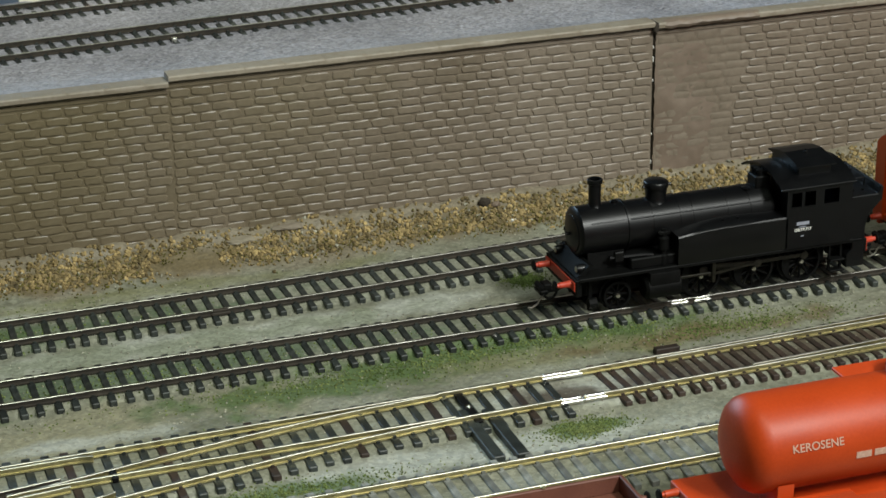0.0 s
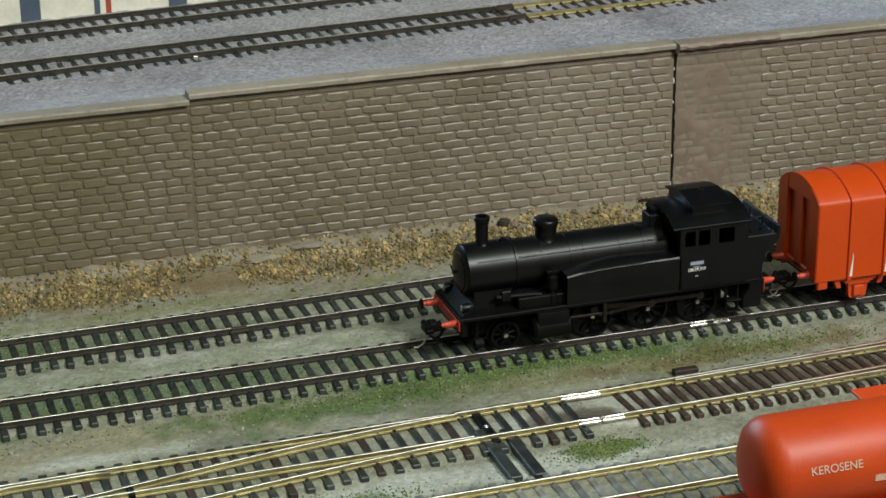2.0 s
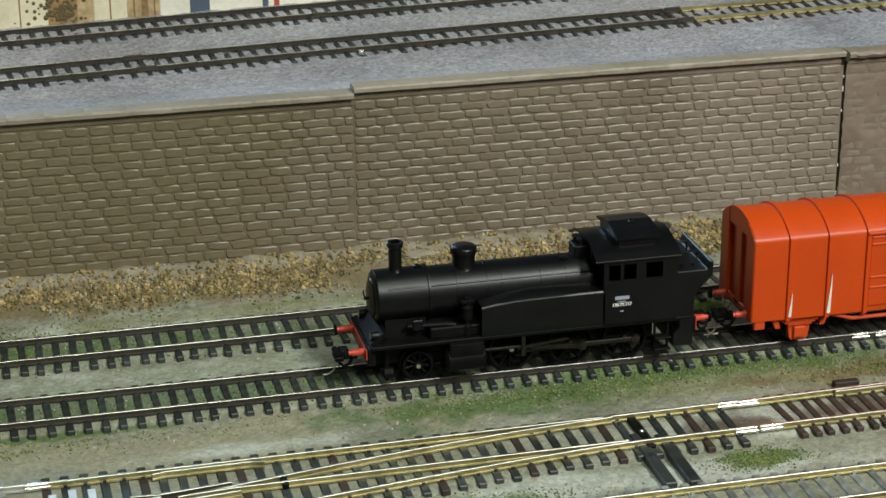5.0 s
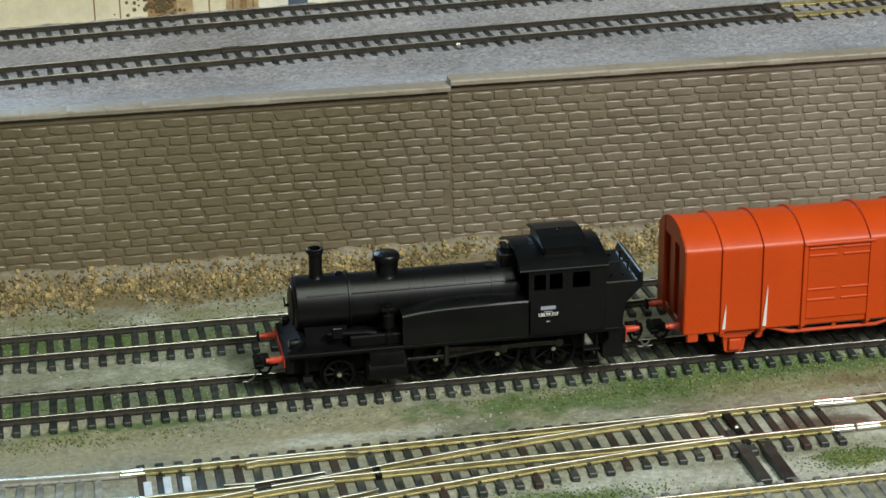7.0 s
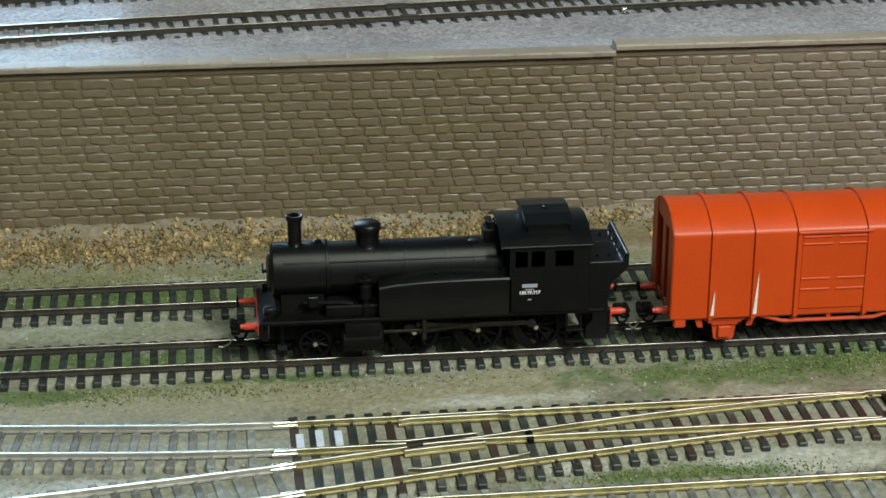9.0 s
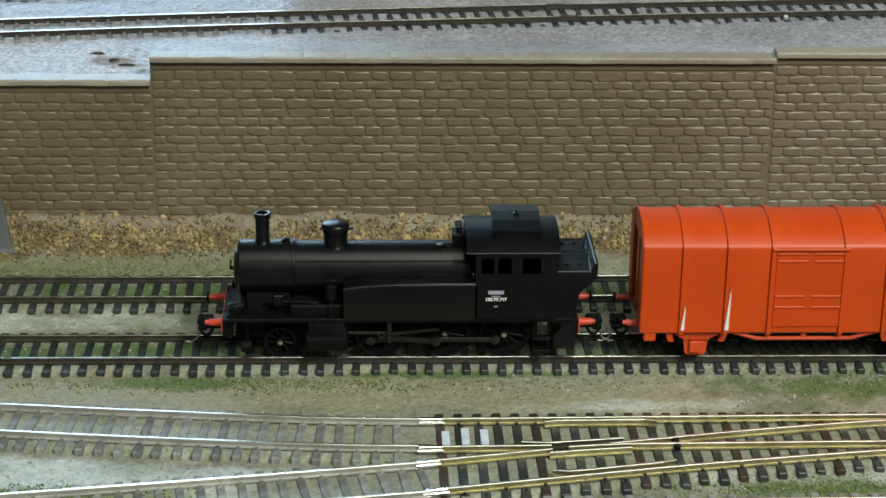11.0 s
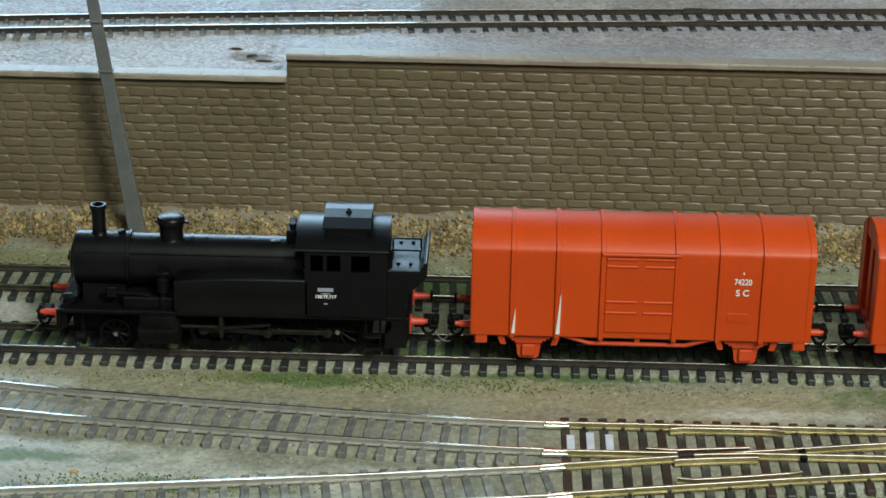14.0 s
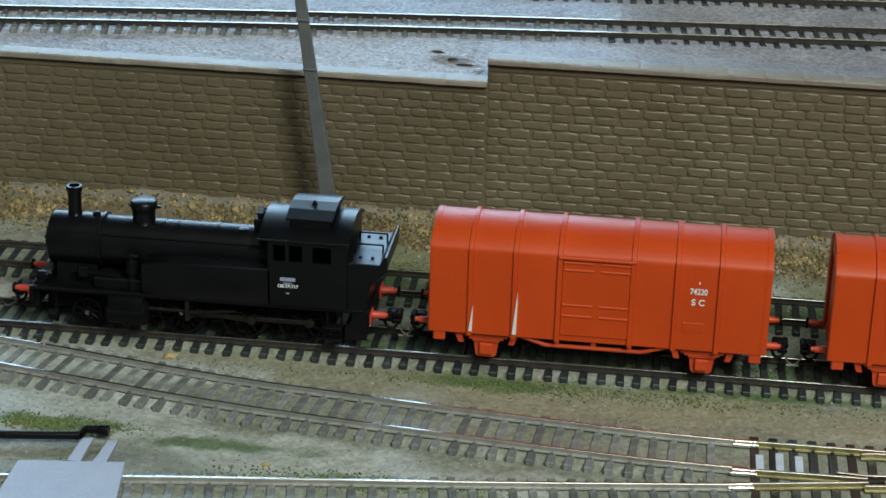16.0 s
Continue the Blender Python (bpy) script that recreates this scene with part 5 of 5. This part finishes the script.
        # axle guards with springs
        for x in (18.6, 88.6):
            bm = bmesh.new()
            prism(bm, [(x - 6.5, 12), (x + 6.5, 12), (x + 4.2, 9), (x + 3.4, 3.2), (x + 2.6, 2.4), (x - 2.6, 2.4), (x - 3.4, 3.2), (x - 4.2, 9)], "y", min(s * 11.2, s * 13.2), max(s * 11.2, s * 13.2))
            box(bm, x - 2.2, x + 2.2, min(s * 13, s * 14.4), max(s * 13, s * 14.4), 3.4, 7.6, 0.5, 2)
            part("axle_guard", bm, M_ORANGE_DARK, v)
            bm = bmesh.new()
            for k in range(4):
                box(bm, x - 8 + k * 1.2, x + 8 - k * 1.2, min(s * 12.6, s * 14), max(s * 12.6, s * 14), 10.2 - k * 0.7, 10.8 - k * 0.7)
            part("leaf_spring", bm, M_ORANGE_DARK, v)
            for dx in (-9.5, 9.5):
                bm = bmesh.new()
                prism(bm, [(x + dx - 1.2, 12), (x + dx + 1.2, 12), (x + dx * 0.86 + 0.9, 7.4), (x + dx * 0.86 - 0.9, 7.4)], "y", min(s * 12, s * 14), max(s * 12, s * 14))
                part("spring_hanger", bm, M_ORANGE_DARK, v)
        bm = bmesh.new()
        pipe(bm, [(28.6, s * 14, 11.4), (38, s * 14, 8.6), (69, s * 14, 8.6), (78.4, s * 14, 11.4)], 0.7, 8)
        for x in (41.5, 53.5, 65.0):
            box(bm, x - 0.8, x + 0.8, min(s * 13.5, s * 14.5), max(s * 13.5, s * 14.5), 8.4, 12.4)
        part("truss_rod", bm, M_ORANGE_DARK, v)
        for x in (3.2, LEN - 3.2):
            bm = bmesh.new()
            box(bm, x - 2.0, x + 2.0, min(s * 13.2, s * 15.2), max(s * 13.2, s * 15.2), 8.0, 11.6, 0.4, 1)
            part("step", bm, M_ORANGE_DARK, v)
        for x in (18.6, 88.6):
            TURNING.append((wheel(v, x, s * 7.9, 5.2, 9), x, s * 7.9, 5.2, 0))
    bm = bmesh.new()
    box(bm, 0.6, LEN - 0.6, -14.0, 14.0, 10.4, 11.8, 0.2, 1)
    part("solebar", bm, M_BLACKMATT, v, "dark underframe")
    for x, d in ((0.2, -1), (LEN - 0.2, 1)):
        for y in (-10.2, 10.2):
            buffer(v, x, y, 12.6, d, M_RED if d < 0 else M_ORANGE_DARK)
        coupler(v, x, d)
    lettering("lettering", "S C", 3.0, M_WHITE, v, pose(86.0 * MM, -15.75 * MM, 27.2 * MM, 90, 0, 0), "white printed letters")
    lettering("number", "74220", 2.9, M_WHITE, v, pose(86.0 * MM, -15.75 * MM, 31.0 * MM, 90, 0, 0) @ Matrix.Diagonal((0.78, 1, 1, 1)), "white printed wagon number")
    bm = bmesh.new()
    box(bm, 85.9, 86.3, -15.76, -15.6, 34.5, 35.3)
    part("mark", bm, M_WHITE, v, "small white printed mark")
    return v


def tank_wagon():
    w = root("tank_wagon", 397.2, -170.0, 0, label="orange tank wagon lettered kerosene on the front track", category="tank wagon")
    TC, TR = 29.6, 14.2
    bm = bmesh.new()
    prof = [(0, 10.2), (5, 10.5), (9.5, 11.5), (12.4, 13.4), (13.8, 15.6), (TR, 18.0), (TR, 118), (13.0, 121), (9, 123.5), (0, 125)]
    lathe(bm, prof, (0, 0, TC), axis="x", seg=48)
    part("barrel", bm, M_ORANGE_TANK, w, smooth=True)
    bm = bmesh.new()
    lathe(bm, [(7.0, -2), (7.0, 4.0), (6.4, 4.8), (3, 5.4), (0, 5.5)], (66.5, 0, TC + 13.2), seg=28)
    part("dome", bm, M_ORANGE_TANK, w, smooth=True)
    bm = bmesh.new()
    box(bm, 48, 86, 2.4, 12.0, TC + 12.2, TC + 13.2, 0.2, 1)
    part("walkway", bm, M_ORANGE_DARK, w)
    bm = bmesh.new()
    box(bm, 0, 131, -15.4, 15.4, 11.0, 13.6, 0.3, 1)
    part("deck", bm, M_ORANGE_DARK, w)
    for s in (-1, 1):
        bm = bmesh.new()
        prism(bm, [(20, 9.5), (111, 9.5), (111, 18.0), (92, 18.0), (90, 16.2), (43, 16.2), (41, 18.0), (20, 18.0)], "y", min(s * 13.4, s * 15.2), max(s * 13.4, s * 15.2))
        part("side_frame", bm, M_ORANGE_DARK, w)
        for x in (26, 105):
            bm = bmesh.new()
            prism(bm, [(x - 6, 10), (x + 6, 10), (x + 3, 2.6), (x - 3, 2.6)], "y", min(s * 11.2, s * 13), max(s * 11.2, s * 13))
            part("axle_guard", bm, M_ORANGE_DARK, w)
            wheel(w, x, s * 7.9, 5.2, 9)
    for x in (22, 109):
        bm = bmesh.new()
        prism(bm, [(-12, 13.5), (12, 13.5), (12.6, 22), (9, 18.6), (0, 16.0), (-9, 18.6), (-12.6, 22)], "x", x - 2.5, x + 2.5)
        part("saddle", bm, M_ORANGE_DARK, w)
    for x, d in ((0, -1), (131, 1)):
        for y in (-10.2, 10.2):
            buffer(w, x, y, 12.4, d, M_ORANGE_DARK)
        coupler(w, x, d)
    # lettering wraps the near side of the barrel
    a = math.asin((33.4 - TC) / TR)
    out, up = TR + 0.14, 1.15
    lettering("lettering", "KEROSENE", 3.3, M_FADED, w, pose(30.6 * MM, (-out * math.cos(a) - up * math.sin(a)) * MM, (TC + out * math.sin(a) - up * math.cos(a)) * MM, 90 - math.degrees(a), 0, 0), "pale worn printed word", 0.04)
    bm = bmesh.new()
    for x0, x1 in ((42.5, 47.2), (48.2, 52.6), (53.4, 57.5), (58.5, 63.0)):
        box(bm, x0, x1, -TR - 0.05, -TR + 0.6, 27.3, 29.3)
    part("lettering_bars", bm, M_FADED, w, "pale unreadable printed line")
    return w


def low_wagon():
    w = root("flat_wagon", 300.0, -170.0, 0, label="brown low-sided wagon with a dark load", category="flat wagon")
    bm = bmesh.new()
    box(bm, 0, 82, -15.4, 15.4, 11, 13.4, 0.3, 1)
    part("deck", bm, M_BROWN, w)
    for s in (-1, 1):
        bm = bmesh.new()
        box(bm, 0, 82, min(s * 14.2, s * 15.4), max(s * 14.2, s * 15.4), 13.4, 18.6, 0.25, 1)
        part("side_board", bm, M_BROWN, w)
        for x in (15, 67):
            bm = bmesh.new()
            prism(bm, [(x - 6, 11), (x + 6, 11), (x + 3, 2.6), (x - 3, 2.6)], "y", min(s * 11.2, s * 13), max(s * 11.2, s * 13))
            part("axle_guard", bm, M_BLACKMATT, w)
            wheel(w, x, s * 7.9, 5.2, 9)
    for x0, x1 in ((0, 1.2), (80.8, 82)):
        bm = bmesh.new()
        box(bm, x0, x1, -15.2, 15.2, 13.4, 18.6, 0.25, 1)
        part("end_board", bm, M_BROWN, w)
    bm = bmesh.new()
    box(bm, 6, 44, -12, 13.6, 13.4, 19.2, 1.2, 2)
    part("load", bm, M_BLACKMATT, w, "dark grey load")
    bm = bmesh.new()
    lathe(bm, [(0, 0), (0.8, 0.1), (0.8, 0.5), (0, 0.9)], (58, 14.8, 18.6), seg=12)
    part("rivet", bm, M_BRASS, w, "small brass knob")
    for x, d in ((0, -1), (82, 1)):
        for y in (-10.2, 10.2):
            buffer(w, x, y, 12.4, d, M_BROWN)
    return w


LOCO = locomotive()
VAN_A = covered_van(True)
VAN_B = covered_van(False)
tank_wagon()
low_wagon()

# ---- plate and rod beside the front track ----


def ramp_plate():
    p = root("loading_plate", label="blue-grey metal plate with two prongs laid across the rails", category="metal plate")
    bm = bmesh.new()
    prism(bm, [(-33.5, -108.6), (-2.4, -104.6), (0.6, -124), (2.5, -140), (-33, -144)], "z", 2.0, 3.2)
    bmesh.ops.bevel(bm, geom=bm.edges[:], offset=0.25, segments=1, affect="EDGES")
    part("plate", bm, M_PLATE, p)
    for pts in ([(-19.8, -105.5), (-15.7, -105.5), (-15.9, -90.8), (-19.0, -91.2)], [(-12.1, -105.0), (-8.1, -104.8), (-8.3, -91.1), (-11.2, -91.4)]):
        bm = bmesh.new()
        prism(bm, pts, "z", 1.6, 2.6)
        part("prong", bm, M_PLATE, p)
    for x in (-30, -6):
        bm = bmesh.new()
        box(bm, x - 1.5, x + 1.5, -136, -131, -6, 2.2, 0.2, 1)
        part("foot", bm, M_BLACKMATT, p)
    return p


ramp_plate()
bm = bmesh.new()
pipe(bm, [(-140, -96.0, -1.2), (-44, -86.2, -1.2), (-22.5, -83.0, -1.2), (-21.6, -79.8, -0.6), (-15.4, -79.4, -0.6)], 1.3, 10)
lathe(bm, [(0, -1.8), (1.6, -1.6), (1.8, 0), (1.6, 1.6), (0, 1.8)], (-16.0, -79.4, -0.8), axis="x", seg=14)
tagged(part("control_rod", bm, M_BLACK, smooth=True), "black plastic point control rod lying on the ground", "control rod")

# ---- movement of the train ----
RUN = [(0, 513.2), (1.5, 477.4), (3.5, 421.0), (5, 377.0), (7.3, 309.6), (8, 289.1), (9, 259.7), (10, 229.9), (12.5, 154.9), (13, 138.5), (13.5, 121.8), (14, 104.2), (14.5, 85.6), (15, 66.6), (15.5, 47.5), (16, 28.3)]


def run_x(t):
    """Place of the running number along the track, a smooth curve through RUN."""
    i = max(0, min(len(RUN) - 2, sum(1 for a, _ in RUN if a <= t) - 1))

    def slope(k):
        a, b = RUN[max(0, k - 1)], RUN[min(len(RUN) - 1, k + 1)]
        return (b[1] - a[1]) / (b[0] - a[0])

    (t0, x0), (t1, x1) = RUN[i], RUN[i + 1]
    h = t1 - t0
    s = (t - t0) / h
    return x0 * (1 + 2 * s) * (1 - s) ** 2 + slope(i) * h * s * (1 - s) ** 2 + x1 * s * s * (3 - 2 * s) + slope(i + 1) * h * s * s * (s - 1)


def motions():
    times = [k / 10 for k in range(161)]
    for thing, dx in ((LOCO, 0.0), (VAN_A, 46.9), (VAN_B, 46.9 + 128.4)):
        walk(thing, [(t, pose((run_x(t) + dx) * MM, 0, 0)) for t in times])
    for w, x, y, r, phase in TURNING:
        walk(w, [(t, pose(x * MM, y * MM, r * MM, 0, phase + math.degrees((run_x(t) - 513.2) / r), 0)) for t in times])
    for ob, x, y, r, phase in RODS:
        rows = []
        for t in times:
            a = radians(phase) + (run_x(t) - 513.2) / r
            rows.append((t, pose((x + 3.2 * math.sin(a)) * MM, y * MM, (r + 3.2 * math.cos(a)) * MM)))
        walk(ob, rows)


motions()
